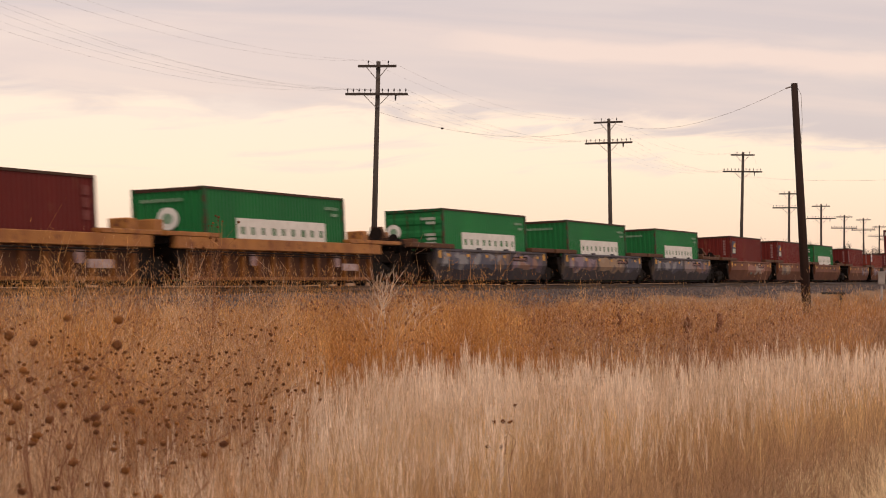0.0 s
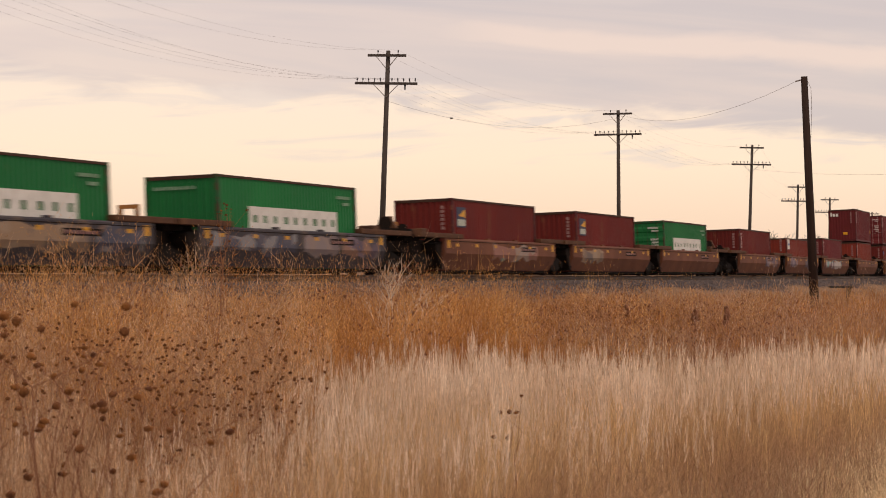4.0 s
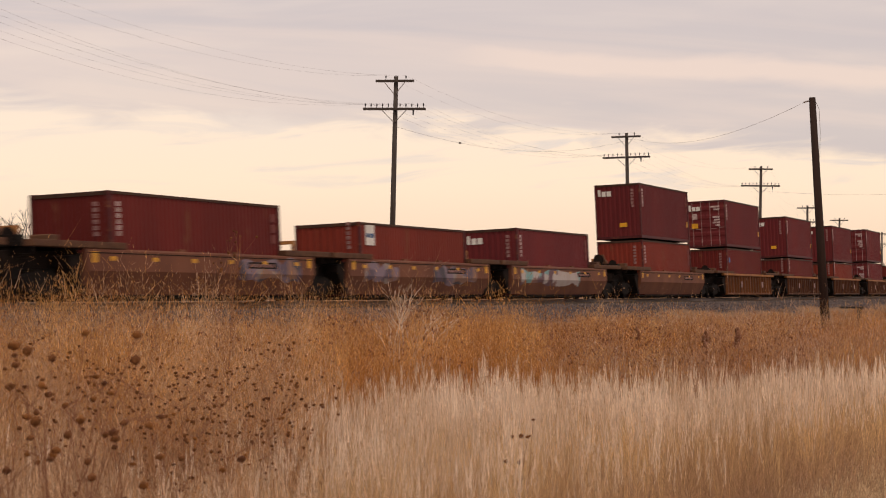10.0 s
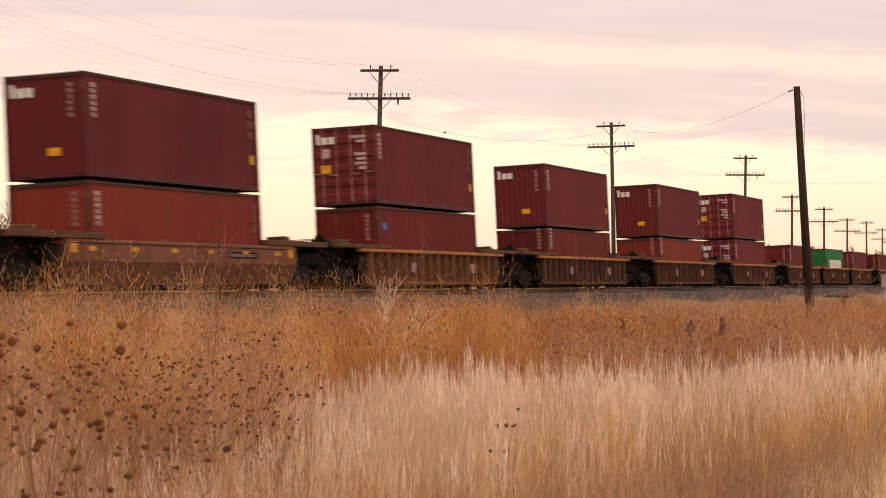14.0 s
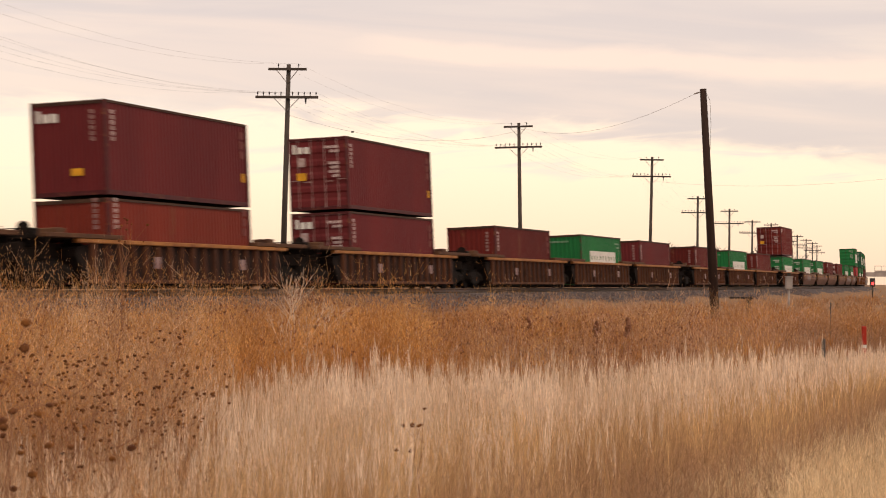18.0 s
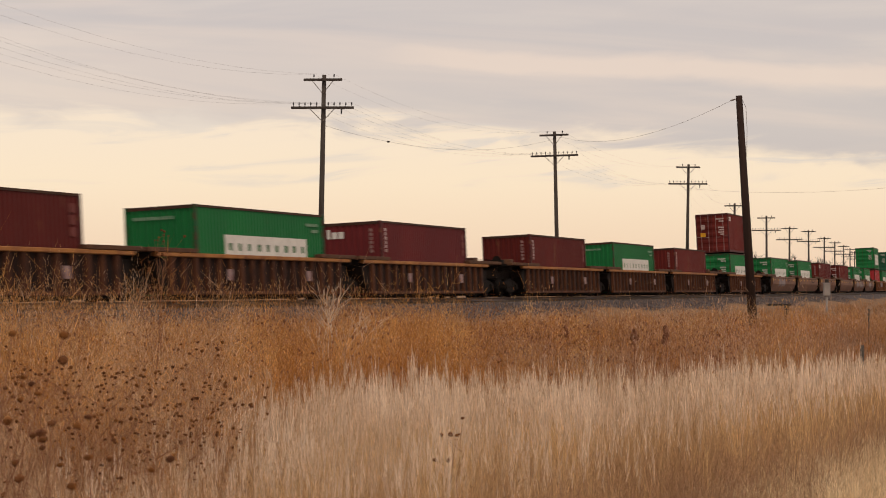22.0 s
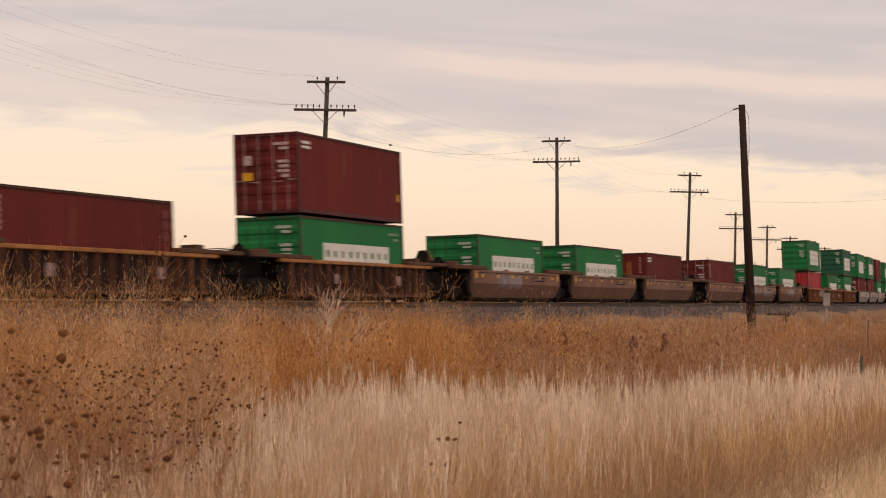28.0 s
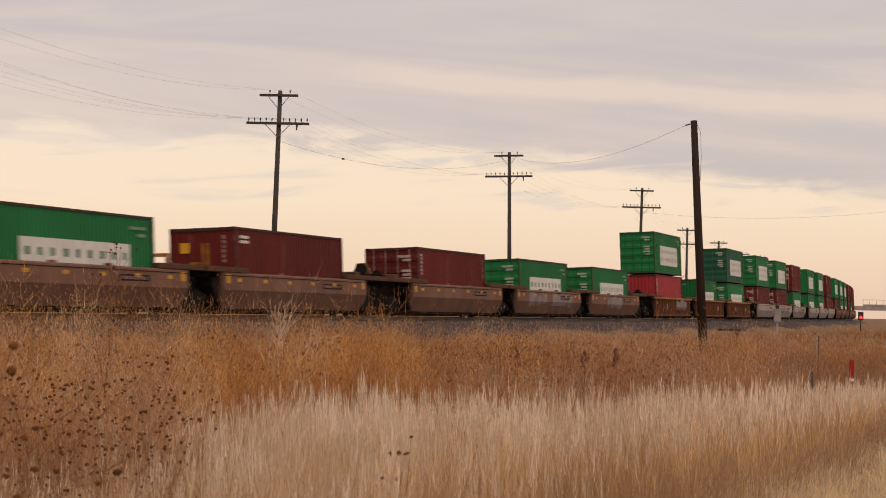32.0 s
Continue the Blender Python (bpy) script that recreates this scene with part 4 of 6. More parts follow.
def well_car(kind, paint, front, rear, label, group):
    """One well: x along it, z from the rail top. front, rear: 'joint' shares a bogie with the next well, 'end' has its own bogie and coupler."""
    w = new("well_car")
    tagged(w, label, "railway car", group)
    P, half = WELL[paint], 9.7
    inner = 8.05
    ribbed = kind == "ribbed"
    yellow = paint == "yellow"
    top = 1.46 if ribbed else 1.42
    for sy in (-1, 1):
        y_out = sy * 1.5
        if ribbed:
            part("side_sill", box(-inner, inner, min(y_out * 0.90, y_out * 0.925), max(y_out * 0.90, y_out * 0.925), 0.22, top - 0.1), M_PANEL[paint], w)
            part("top_chord", box(-inner - 0.9, inner + 0.9, min(sy * 1.34, sy * 1.53), max(sy * 1.34, sy * 1.53), top - (0.36 if yellow else 0.13), top, 0.02), M_CHORD if paint in ("yellow", "orange", "rust") else P, w)
            part("bottom_chord", box(-inner, inner, min(sy * 1.36, sy * 1.50), max(sy * 1.36, sy * 1.50), 0.16, 0.27, 0.012), P, w)
            if sy < 0:
                for k, (z0, r) in enumerate(((top - 0.22, 0.022), (top - 0.30, 0.016)) if yellow else ()):
                    bm = bmesh.new()
                    tube(bm, (-inner, sy * 1.52, z0 - 0.22), (inner, sy * 1.52, z0 - 0.22), r, n=6)
                    part("brake_pipe", bm, M_UNDER, w)
                for x in (-3.1, 4.4):
                    part("data_plate", box(x - 0.24, x + 0.24, sy * 1.514, sy * 1.506, 0.62, 0.98), M_BAR, w)
                if yellow:
                    part("number_panel", box(4.9, 6.4, sy * 1.514, sy * 1.506, 0.50, 0.74), M_FADED, w)
            n = 13 if yellow else 17
            for i in range(n if sy < 0 else 0):
                x = -inner + 0.25 + i * (2 * inner - 0.5) / (n - 1)
                wid = 0.07 if i % 2 else 0.1
                part("rib", box(x - wid, x + wid, min(sy * 1.385, sy * 1.505), max(sy * 1.385, sy * 1.505), 0.27, top - (0.36 if yellow else 0.13)), P, w)
        else:
            prof = [(1.20, 0.20), (1.25, 0.20), (1.535, 0.82), (1.535, top - 0.05), (1.50, top), (1.38, top), (1.38, 0.9), (1.20, 0.3)]
            part("side_sill", prism(prof, -inner - 0.1, inner + 0.1, lambda p, q, x: (x, sy * p, q)), P, w)
            for i in range(6 if sy < 0 else 0):
                x = -6.6 + i * 2.64
                part("reflector", box(x - 0.16, x + 0.16, min(sy * 1.533, sy * 1.541), max(sy * 1.533, sy * 1.541), 1.10, 1.22), M_YELLOW, w)
            for i in range(4 if sy < 0 else 0):
                x = -6 + i * 4
                part("guide_block", box(x - 0.2, x + 0.2, min(sy * 1.36, sy * 1.48), max(sy * 1.36, sy * 1.48), top, top + 0.07), P, w)
            if sy > 0:
                continue
            for x in (-7.85, 7.55):
                part("corner_marker", box(x, x + 0.3, min(sy * 1.533, sy * 1.541), max(sy * 1.533, sy * 1.541), 1.04, 1.34), M_YELLOW, w)
            part("side_seam", box(-inner, inner, min(sy * 1.52, sy * 1.545), max(sy * 1.52, sy * 1.545), top - 0.13, top - 0.105), M_UNDER, w)
            part("data_plate", box(2.6, 4.9, min(sy * 1.533, sy * 1.540), max(sy * 1.533, sy * 1.540), 0.98, 1.18), M_WHEEL, w)
            for i in range(6):
                part("number_bar", box(2.75 + i * 0.34, 2.98 + i * 0.34, min(sy * 1.536, sy * 1.543), max(sy * 1.536, sy * 1.543), 1.03, 1.13), M_WORN, w)
    part("well_floor", box(-inner, inner, -1.2, 1.2, 0.10, 0.16), M_BLACK, w)
    for sx, what in ((-1, front), (1, rear)):
        # sloping end bulkhead, dark underframe, platform slab over the bogie
        prof = [(inner - 0.1, 0.2), (inner + 0.15, 0.25), (inner + 0.75, 0.95), (inner + 0.75, 1.2), (inner - 0.1, 1.3)]
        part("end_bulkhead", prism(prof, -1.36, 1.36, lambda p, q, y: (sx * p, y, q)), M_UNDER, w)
        reach = half if what == "joint" else half + 1.55
        if yellow or what == "end":
            a, b = sorted((sx * (inner + 0.5), sx * (inner + 1.15)))
            part("stop_box", box(a, b, -0.95, -0.35, 1.55, 1.98 if yellow else 1.80, 0.03), M_CHORD if yellow else M_EDGE, w)
        if sx < 0 and not ribbed:
            # an open ochre locating frame ahead of the load, on the far half
            bm = bmesh.new()
            x = -(inner + 0.45)
            for y0, y1, z0, z1 in ((0.30, 0.40, 1.55, 2.12), (0.85, 0.95, 1.55, 2.12), (0.40, 0.85, 2.0, 2.12), (0.40, 0.85, 1.55, 1.64)):
                add_box(bm, x - 0.08, x + 0.08, y0, y1, z0, z1)
            part("locating_frame", bm, M_CHORD, w)
        if sx < 0 and what == "end" and not ribbed:
            x = -(reach - 0.62)
            stand = part("brake_stand", prism([(-0.42, 1.5), (0.42, 1.5), (0.40, 1.85), (0.26, 2.05), (0.2, 2.26), (-0.2, 2.26), (-0.26, 2.05), (-0.40, 1.85)], x - 0.14, x + 0.14, lambda p, q, t: (t, p, q)), M_EDGE, w)
            bm = bmesh.new()
            tube(bm, (x - 0.2, 0, 2.0), (x - 0.14, 0, 2.0), 0.26, n=16)
            part("hand_wheel", bm, M_UNDER, stand)
        a, b = sorted((sx * (inner + 0.1), sx * (reach - 0.05)))
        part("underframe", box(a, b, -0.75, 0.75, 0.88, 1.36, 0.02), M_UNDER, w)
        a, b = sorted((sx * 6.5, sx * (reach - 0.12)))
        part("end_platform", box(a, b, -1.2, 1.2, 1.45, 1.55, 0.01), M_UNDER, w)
        a, b = sorted((sx * 5.75, sx * (reach - 0.12)))
        for sy in (-1, 1):
            part("platform_edge", box(a, b, min(sy * 1.26, sy * 1.545), max(sy * 1.26, sy * 1.545), 1.42 if not ribbed else 1.465, 1.60, 0.015), M_CHORD if yellow else M_EDGE, w)
            for k in (inner + 0.35, reach - 0.4):
                part("platform_bracket", box(min(sx * k - 0.05, sx * k + 0.05), max(sx * k - 0.05, sx * k + 0.05), min(sy * 0.75, sy * 1.4), max(sy * 0.75, sy * 1.4), 1.25, 1.44), M_UNDER, w)
            if what == "end":
                bm = bmesh.new()
                x = sx * (reach - 0.15)
                for k in (0, 1, 2, 3):
                    tube(bm, (x, sy * 1.1, 0.45 + k * 0.33), (x, sy * 1.5, 0.45 + k * 0.33), 0.014, n=5)
                for yy in (1.1, 1.5):
                    tube(bm, (x, sy * yy, 0.4), (x, sy * yy, 1.6), 0.016, n=5)
                part("ladder", bm, M_UNDER, w)
        if what == "end":
            truck(w, sx * (half + 0.15))
            bm = bmesh.new()
            add_box(bm, min(sx * (reach - 0.3), sx * (reach + 0.42)), max(sx * (reach - 0.3), sx * (reach + 0.42)), -0.13, 0.13, 0.72, 0.98)
            part("coupler", bm, M_BLACK, w)
            bm = bmesh.new()
            tube(bm, (sx * (reach - 0.1), -1.0, 1.5), (sx * (reach - 0.1), -1.0, 1.74), 0.014, n=5)
            tube(bm, (sx * (reach - 0.1), 0.2, 1.5), (sx * (reach - 0.1), 0.2, 1.74), 0.014, n=5)
            tube(bm, (sx * (reach - 0.1), -1.0, 1.74), (sx * (reach - 0.1), 0.2, 1.74), 0.014, n=5)
            part("hand_rail", bm, M_UNDER, w)
            if sx < 0:
                bm = bmesh.new()
                tube(bm, (sx * (reach - 0.3), -0.75, 1.75), (sx * (reach - 0.24), -0.75, 1.75), 0.2, n=16)
                part("brake_wheel", bm, M_UNDER, w)
                part("brake_box", box(min(sx * (reach - 0.75), sx * (reach - 0.3)), max(sx * (reach - 0.75), sx * (reach - 0.3)), -1.0, -0.4, 1.2, 1.75, 0.03), M_BLACK, w)
        elif sx > 0:
            truck(w, half)
            part("joint_housing", box(half - 0.5, half + 0.5, -0.6, 0.6, 0.85, 1.5, 0.05), M_BLACK, w)
    return w


WELL_PROTO = {}


def well_of(kind, paint, front, rear):
    key = (kind, paint, front, rear)
    words = {"yellow": "yellow", "grey": "dark grey graffiti-marked", "tan": "brown", "taupe": "taupe-brown", "rust": "rust-brown", "orange": "orange-brown", "silver": "silver-grey"}[paint]
    if key not in WELL_PROTO:
        WELL_PROTO[key] = well_car(kind, paint, front, rear, f"{words} {'ribbed' if kind == 'ribbed' else 'smooth-sided'} steel well car on the rails", "well cars of the train")
        return WELL_PROTO[key]
    return copy_thing(WELL_PROTO[key], Matrix())


# the train, front to back: sets of wells (kind, paint) and what each carries, bottom then top
TRAIN = [
    (46.85, "ribbed", "yellow", [("red",), ("green_round",)]),
    (89.95, "smooth", "grey", [("green_doors_round",), ("green",), ("green",)]),
    (152.4, "smooth", "tan", [("red_wedge",), ("red_wedge",), ("green_doors",)]),
    (215.1, "smooth", "tan", [("red",), ("brick_badge_low",), ("tex",)]),
    (277.8, "smooth", "tan", [("brick", "tex")]),
    (301.2, "ribbed", "orange", [("red_dot", "tex_doors")]),
    (324.7, "ribbed", "rust", [("red_low", "tex")]),
    (348.7, "ribbed", "rust", [("brick_low", "tex")]),
    (372.2, "ribbed", "rust", [("tex_doors", "tex_doors")]),
    (395.7, "ribbed", "rust", [("red",), ("green@0.95",), ("tex@0.35",)]),
    (459.0, "ribbed", "rust", [("red",), ("green",), ("red",)]),
    (521.7, "ribbed", "rust", [("green_doors", "red_logo")]),
    (545.2, "smooth", "taupe", [("green_doors",), ("green_doors",), ("red_gold",)]),
    (607.5, "smooth", "taupe", [("red_doors",), ("green_doors",), ("green_doors",)]),
    (669.8, "ribbed", "orange", [("bright", "green_doors"), ("green",), ("green_doors", "deep")]),
    (732.0, "smooth", "silver", [("red_doors", "green_doors"), ("red_doors", "green_doors"), ("green", "red_doors")]),
    (794.5, "smooth", "silver", [("green", "green"), ("green", "green"), ("red", "red")]),
    (857.0, "smooth", "tan", [("red", "green"), ("green", "green"), ("green", "green")]),
    (919.5, "smooth", "tan", [("red", "red"), ("green", "red"), ("red", "red")]),
    (982.0, "smooth", "grey", [("red", "red"), ("slate", "slate"), ("red", "slate")]),
]
# sprayed patches: well number, from, to along it, kind
TAGS = [(2, -7.6, 2.0, "navy"), (2, 2.6, 7.4, "violet"), (3, -7.2, -1.8, "violet"), (3, -1.4, 4.2, "sand"), (3, 4.6, 7.5, "navy"), (4, -7.4, -0.5, "navy"), (4, 0.2, 3.4, "lilac"), (4, 3.8, 7.5, "violet"),
        (5, -1.6, 5.2, "teal"), (6, -6.4, -2.2, "sand"), (8, 2.0, 7.0, "violet"), (9, -6.6, -3.0, "violet"), (9, 1.0, 6.4, "violet"), (10, -6.8, 3.0, "white"), (23, -4.0, 0.5, "lilac"), (27, -5.4, -1.0, "lilac"), (27, 0.4, 5.8, "lilac"),
        (28, -3.0, 2.0, "lilac"), (29, 1.0, 6.0, "lilac"), (33, -6.0, 4.0, "lilac"), (34, -3.0, 6.0, "sand")]
MOVERS = []


def spray(well, x0, x1, kind, seed):
    """A sprayed patch with a ragged outline on the near side of a smooth well."""
    rng = random.Random(seed)
    pts = [(x0 + (x1 - x0) * i / 9, 0.62 + rng.uniform(-0.12, 0.14)) for i in range(10)] + [(x1 - (x1 - x0) * i / 9, 1.27 + rng.uniform(-0.16, 0.09)) for i in range(10)]
    bm = bmesh.new()

    def face_y(z):
        return -(1.25 + (min(z, 0.82) - 0.20) * 0.4597) - 0.004

    low, high = pts[:10], pts[10:][::-1]
    rows = []
    for (xa, za), (xb, zb) in zip(low, high):
        za = min(za, 0.8)
        rows.append([bm.verts.new((xa, face_y(za), za)), bm.verts.new((xa, face_y(0.82), 0.82)), bm.verts.new((xb, face_y(zb), max(zb, 0.9)))])
    for a, b in zip(rows, rows[1:]):
        for i in (0, 1):
            bm.faces.new((a[i], b[i], b[i + 1], a[i + 1]))
    part("graffiti_patch", bm, M_TAG[kind], well)


def build_train():
    wells = []
    for s, kind, paint, loads in TRAIN:
        for i, load in enumerate(loads):
            n = len(loads)
            front = "end" if i == 0 else "joint"
            rear = "end" if i == n - 1 else "joint"
            mid = s + 6.095 + i * 19.55
            well = well_of(kind, paint, front, rear)
            wells.append(well)
            MOVERS.append((well, mid, 0.0))
            z = 0.165
            for what in load:
                name, _, shift = what.partition("@")
                MOVERS.append((box_of(name), mid + float(shift or 0), z))
                z += (LOW if name.endswith("_low") else CH) + 0.085

    for k, (i, x0, x1, kind) in enumerate(TAGS):
        spray(wells[i], x0, x1, kind, k)


build_train()


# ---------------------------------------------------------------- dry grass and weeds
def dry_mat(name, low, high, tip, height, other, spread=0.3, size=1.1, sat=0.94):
    """Dead stems and sprays: browner at the foot with shade painted into the colour, paler to the tip, mixed patch by
    patch with another colour, thin enough to let light through.
    """
    m = bpy.data.materials.new(name)
    m.use_nodes = True
    nt = m.node_tree
    b, out = nt.nodes["Principled BSDF"], nt.nodes["Material Output"]
    N, L = nt.nodes.new, nt.links.new
    geo, co, sep = N("ShaderNodeNewGeometry"), N("ShaderNodeTexCoord"), N("ShaderNodeSeparateXYZ")
    L(co.outputs["Object"], sep.inputs[0])
    wn = N("ShaderNodeTexWhiteNoise")
    wn.noise_dimensions = "1D"
    L(geo.outputs["Random Per Island"], wn.inputs["W"])
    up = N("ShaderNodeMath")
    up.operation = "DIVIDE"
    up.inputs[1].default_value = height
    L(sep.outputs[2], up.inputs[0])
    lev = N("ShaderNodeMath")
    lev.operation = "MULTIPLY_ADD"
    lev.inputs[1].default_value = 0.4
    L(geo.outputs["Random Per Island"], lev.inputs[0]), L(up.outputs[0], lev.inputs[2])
    # ramp by height: foot colours brown and darkened for shade among the stems
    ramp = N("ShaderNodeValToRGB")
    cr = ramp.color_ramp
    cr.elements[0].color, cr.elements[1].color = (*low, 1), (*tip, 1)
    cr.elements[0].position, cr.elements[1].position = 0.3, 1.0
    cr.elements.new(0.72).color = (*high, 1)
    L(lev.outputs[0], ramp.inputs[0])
    flat = N("ShaderNodeMapping")
    flat.inputs["Scale"].default_value = (1, 0.3, 0.3)
    L(co.outputs["Object"], flat.inputs[0])
    big = N("ShaderNodeTexNoise")
    big.inputs["Scale"].default_value, big.inputs["Detail"].default_value, big.inputs["Roughness"].default_value = size, 3, 0.6
    L(flat.outputs[0], big.inputs["Vector"])
    r = N("ShaderNodeMapRange")
    r.inputs["From Min"].default_value, r.inputs["From Max"].default_value = 0.42, 0.60
    L(big.outputs["Fac"], r.inputs["Value"])
    mix = N("ShaderNodeMix")
    mix.data_type = "RGBA"
    mix.inputs["B"].default_value = (*other, 1)
    L(r.outputs[0], mix.inputs["Factor"]), L(ramp.outputs[0], mix.inputs["A"])
    own = N("ShaderNodeMapRange")
    own.inputs["To Min"].default_value, own.inputs["To Max"].default_value = 1 - spread, 1 + spread
    L(wn.outputs["Value"], own.inputs["Value"])
    hsv = N("ShaderNodeHueSaturation")
    hsv.inputs["Saturation"].default_value = sat
    L(own.outputs[0], hsv.inputs["Value"]), L(mix.outputs["Result"], hsv.inputs["Color"])
    L(hsv.outputs[0], b.inputs["Base Color"])
    b.inputs["Roughness"].default_value, b.inputs["Specular IOR Level"].default_value = 0.8, 0.15
    tr, ms = N("ShaderNodeBsdfTranslucent"), N("ShaderNodeMixShader")
    ms.inputs[0].default_value = 0.25
    L(hsv.outputs[0], tr.inputs[0]), L(b.outputs[0], ms.inputs[1]), L(tr.outputs[0], ms.inputs[2]), L(ms.outputs[0], out.inputs[0])
    return m


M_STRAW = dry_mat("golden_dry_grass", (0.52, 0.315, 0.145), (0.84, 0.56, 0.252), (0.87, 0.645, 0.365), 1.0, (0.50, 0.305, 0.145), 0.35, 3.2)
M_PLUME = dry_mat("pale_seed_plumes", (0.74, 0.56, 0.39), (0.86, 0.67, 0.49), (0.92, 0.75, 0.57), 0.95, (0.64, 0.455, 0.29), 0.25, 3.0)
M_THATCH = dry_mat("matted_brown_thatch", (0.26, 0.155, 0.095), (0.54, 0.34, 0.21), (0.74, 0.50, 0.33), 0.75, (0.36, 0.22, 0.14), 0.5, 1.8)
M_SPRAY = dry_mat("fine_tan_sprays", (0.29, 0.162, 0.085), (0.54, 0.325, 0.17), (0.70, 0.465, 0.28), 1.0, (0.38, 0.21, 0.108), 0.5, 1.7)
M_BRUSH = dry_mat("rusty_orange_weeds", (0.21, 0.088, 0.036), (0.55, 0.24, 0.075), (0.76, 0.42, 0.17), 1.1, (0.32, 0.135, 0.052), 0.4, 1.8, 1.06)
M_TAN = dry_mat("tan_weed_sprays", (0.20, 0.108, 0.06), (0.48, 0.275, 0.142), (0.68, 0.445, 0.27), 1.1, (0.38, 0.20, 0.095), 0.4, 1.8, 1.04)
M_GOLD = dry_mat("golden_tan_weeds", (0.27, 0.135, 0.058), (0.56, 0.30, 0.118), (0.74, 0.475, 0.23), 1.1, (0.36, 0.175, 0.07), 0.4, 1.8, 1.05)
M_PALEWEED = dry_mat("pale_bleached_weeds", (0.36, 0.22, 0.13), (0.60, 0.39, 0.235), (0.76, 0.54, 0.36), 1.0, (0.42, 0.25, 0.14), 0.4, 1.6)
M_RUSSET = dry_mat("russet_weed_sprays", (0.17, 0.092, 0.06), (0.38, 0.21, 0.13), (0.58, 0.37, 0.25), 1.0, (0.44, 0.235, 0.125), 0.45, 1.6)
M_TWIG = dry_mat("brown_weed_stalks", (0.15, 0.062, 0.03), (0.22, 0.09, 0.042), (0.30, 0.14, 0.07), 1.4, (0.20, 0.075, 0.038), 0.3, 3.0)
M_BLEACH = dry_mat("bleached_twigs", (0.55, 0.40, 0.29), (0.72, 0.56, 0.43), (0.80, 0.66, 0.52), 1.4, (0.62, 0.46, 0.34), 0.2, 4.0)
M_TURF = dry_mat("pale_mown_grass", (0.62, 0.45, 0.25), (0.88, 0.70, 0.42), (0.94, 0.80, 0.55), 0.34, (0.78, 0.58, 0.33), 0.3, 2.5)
M_SEED = mat("dark_seed_head", (0.09, 0.036, 0.018), 0.95, second=(0.19, 0.078, 0.03), scale=30, bump=0.004, bump_scale=300)
M_SEED_TAN = mat("tan_seed_head", (0.26, 0.105, 0.032), 0.95, second=(0.12, 0.05, 0.02), scale=30)
RNG = np.random.default_rng(11)
CT, ST = math.cos(TH0), math.sin(TH0)


def strip_of(x, y):
    return -x * CT + y * ST, x * ST + y * CT


def ground_at(x, y):
    p, _ = strip_of(x, y)
    e = np.maximum(strip_of(x, y)[1] - S0, 0)
    off = p - NEAR - e * e * CURVE / 2
    return ground_z(x, y, off), off


def blades(base, h, lean, az, width, curl=0.25):
    """Tapered bent blades: five corners and three triangles each."""
    n = len(base)
    d = np.stack([np.cos(az), np.sin(az), np.zeros(n)], 1)
    wa = RNG.uniform(-0.9, 0.9, n)
    w = np.stack([np.cos(wa), np.sin(wa), np.zeros(n)], 1) * (width / 2)[:, None]
    up = np.array([0, 0, 1.0])
    mid = base + up * (h * 0.55)[:, None] + d * (h * lean * 0.45)[:, None]
    tip = base + up * (h * (1 - curl * lean * 0.5))[:, None] + d * (h * lean * (1 + curl))[:, None]
    v = np.stack([base - w, base + w, mid - 0.8 * w, mid + 0.8 * w, tip], 1).reshape(-1, 3)
    k = np.arange(n)[:, None] * 5
    f = np.concatenate([k + [[0, 1, 3]], k + [[0, 3, 2]], k + [[2, 3, 4]]], 1).reshape(-1, 3)
    return v, f, mid, tip


def thorns(base, d, width):
    """Single slender triangles from base along d."""
    n = len(base)
    wa = RNG.uniform(-1.1, 1.1, n)
    w = np.stack([np.cos(wa), np.sin(wa), RNG.uniform(-0.5, 0.5, n)], 1) * (width / 2)[:, None]
    v = np.stack([base - w, base + w, base + d], 1).reshape(-1, 3)
    return v, np.arange(3 * n).reshape(-1, 3)


def ways(n, t0, t1):
    """Random directions, tilted t0 to t1 radians from upright."""
    a, t = RNG.uniform(0, 6.283, n), RNG.uniform(t0, t1, n)
    return np.stack([np.cos(a) * np.sin(t), np.sin(a) * np.sin(t), np.cos(t)], 1)


def gather(name, chunks, material, label, category="grass"):
    vs, fs, at = [], [], 0
    for v, f, *_ in chunks:
        vs.append(v)
        fs.append(f + at)
        at += len(v)
    ob = raw_mesh(name, np.concatenate(vs), np.concatenate(fs), material)
    return tagged(ob, label, category, kind="stuff")


def patch(x, y, scale, seed):
    """Smooth unevenness in 0..1 over the field."""
    a = np.sin(x / scale + seed) + np.sin(y / scale * 1.3 + seed * 2.1) + np.sin((x + y) / scale * 0.7 + seed * 0.7) + 0.7 * np.sin((x - 1.7 * y) / scale * 2.1 + seed)
    return np.clip(0.5 + a / 6, 0, 1)


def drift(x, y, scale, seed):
    """Unevenness drawn out along y, roughly the eye's viewing direction."""
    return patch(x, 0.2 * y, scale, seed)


def scatter(n, b0, b1, d0, d1, power=1.0):
    """Random spots in a fan before the eye, denser near it for power under 2."""
    be = np.radians(RNG.uniform(b0, b1, n))
    u = RNG.random(n)
    d = (d0**power + u * (d1**power - d0**power)) ** (1 / power)
    return d * np.sin(be), d * np.cos(be), np.degrees(be), d


def far_edge(along):
    return np.interp(along, [5, 12, 15, 17, 19, 21.4, 25, 40, 60], [5.7, 5.8, 5.8, 5.6, 4.7, 3.75, 3.4, 3.2, 3.0])


def near_edge(along):
    return np.interp(along, [6, 10, 17, 26, 40], [2.9, 3.2, 3.05, 2.65, 2.5])


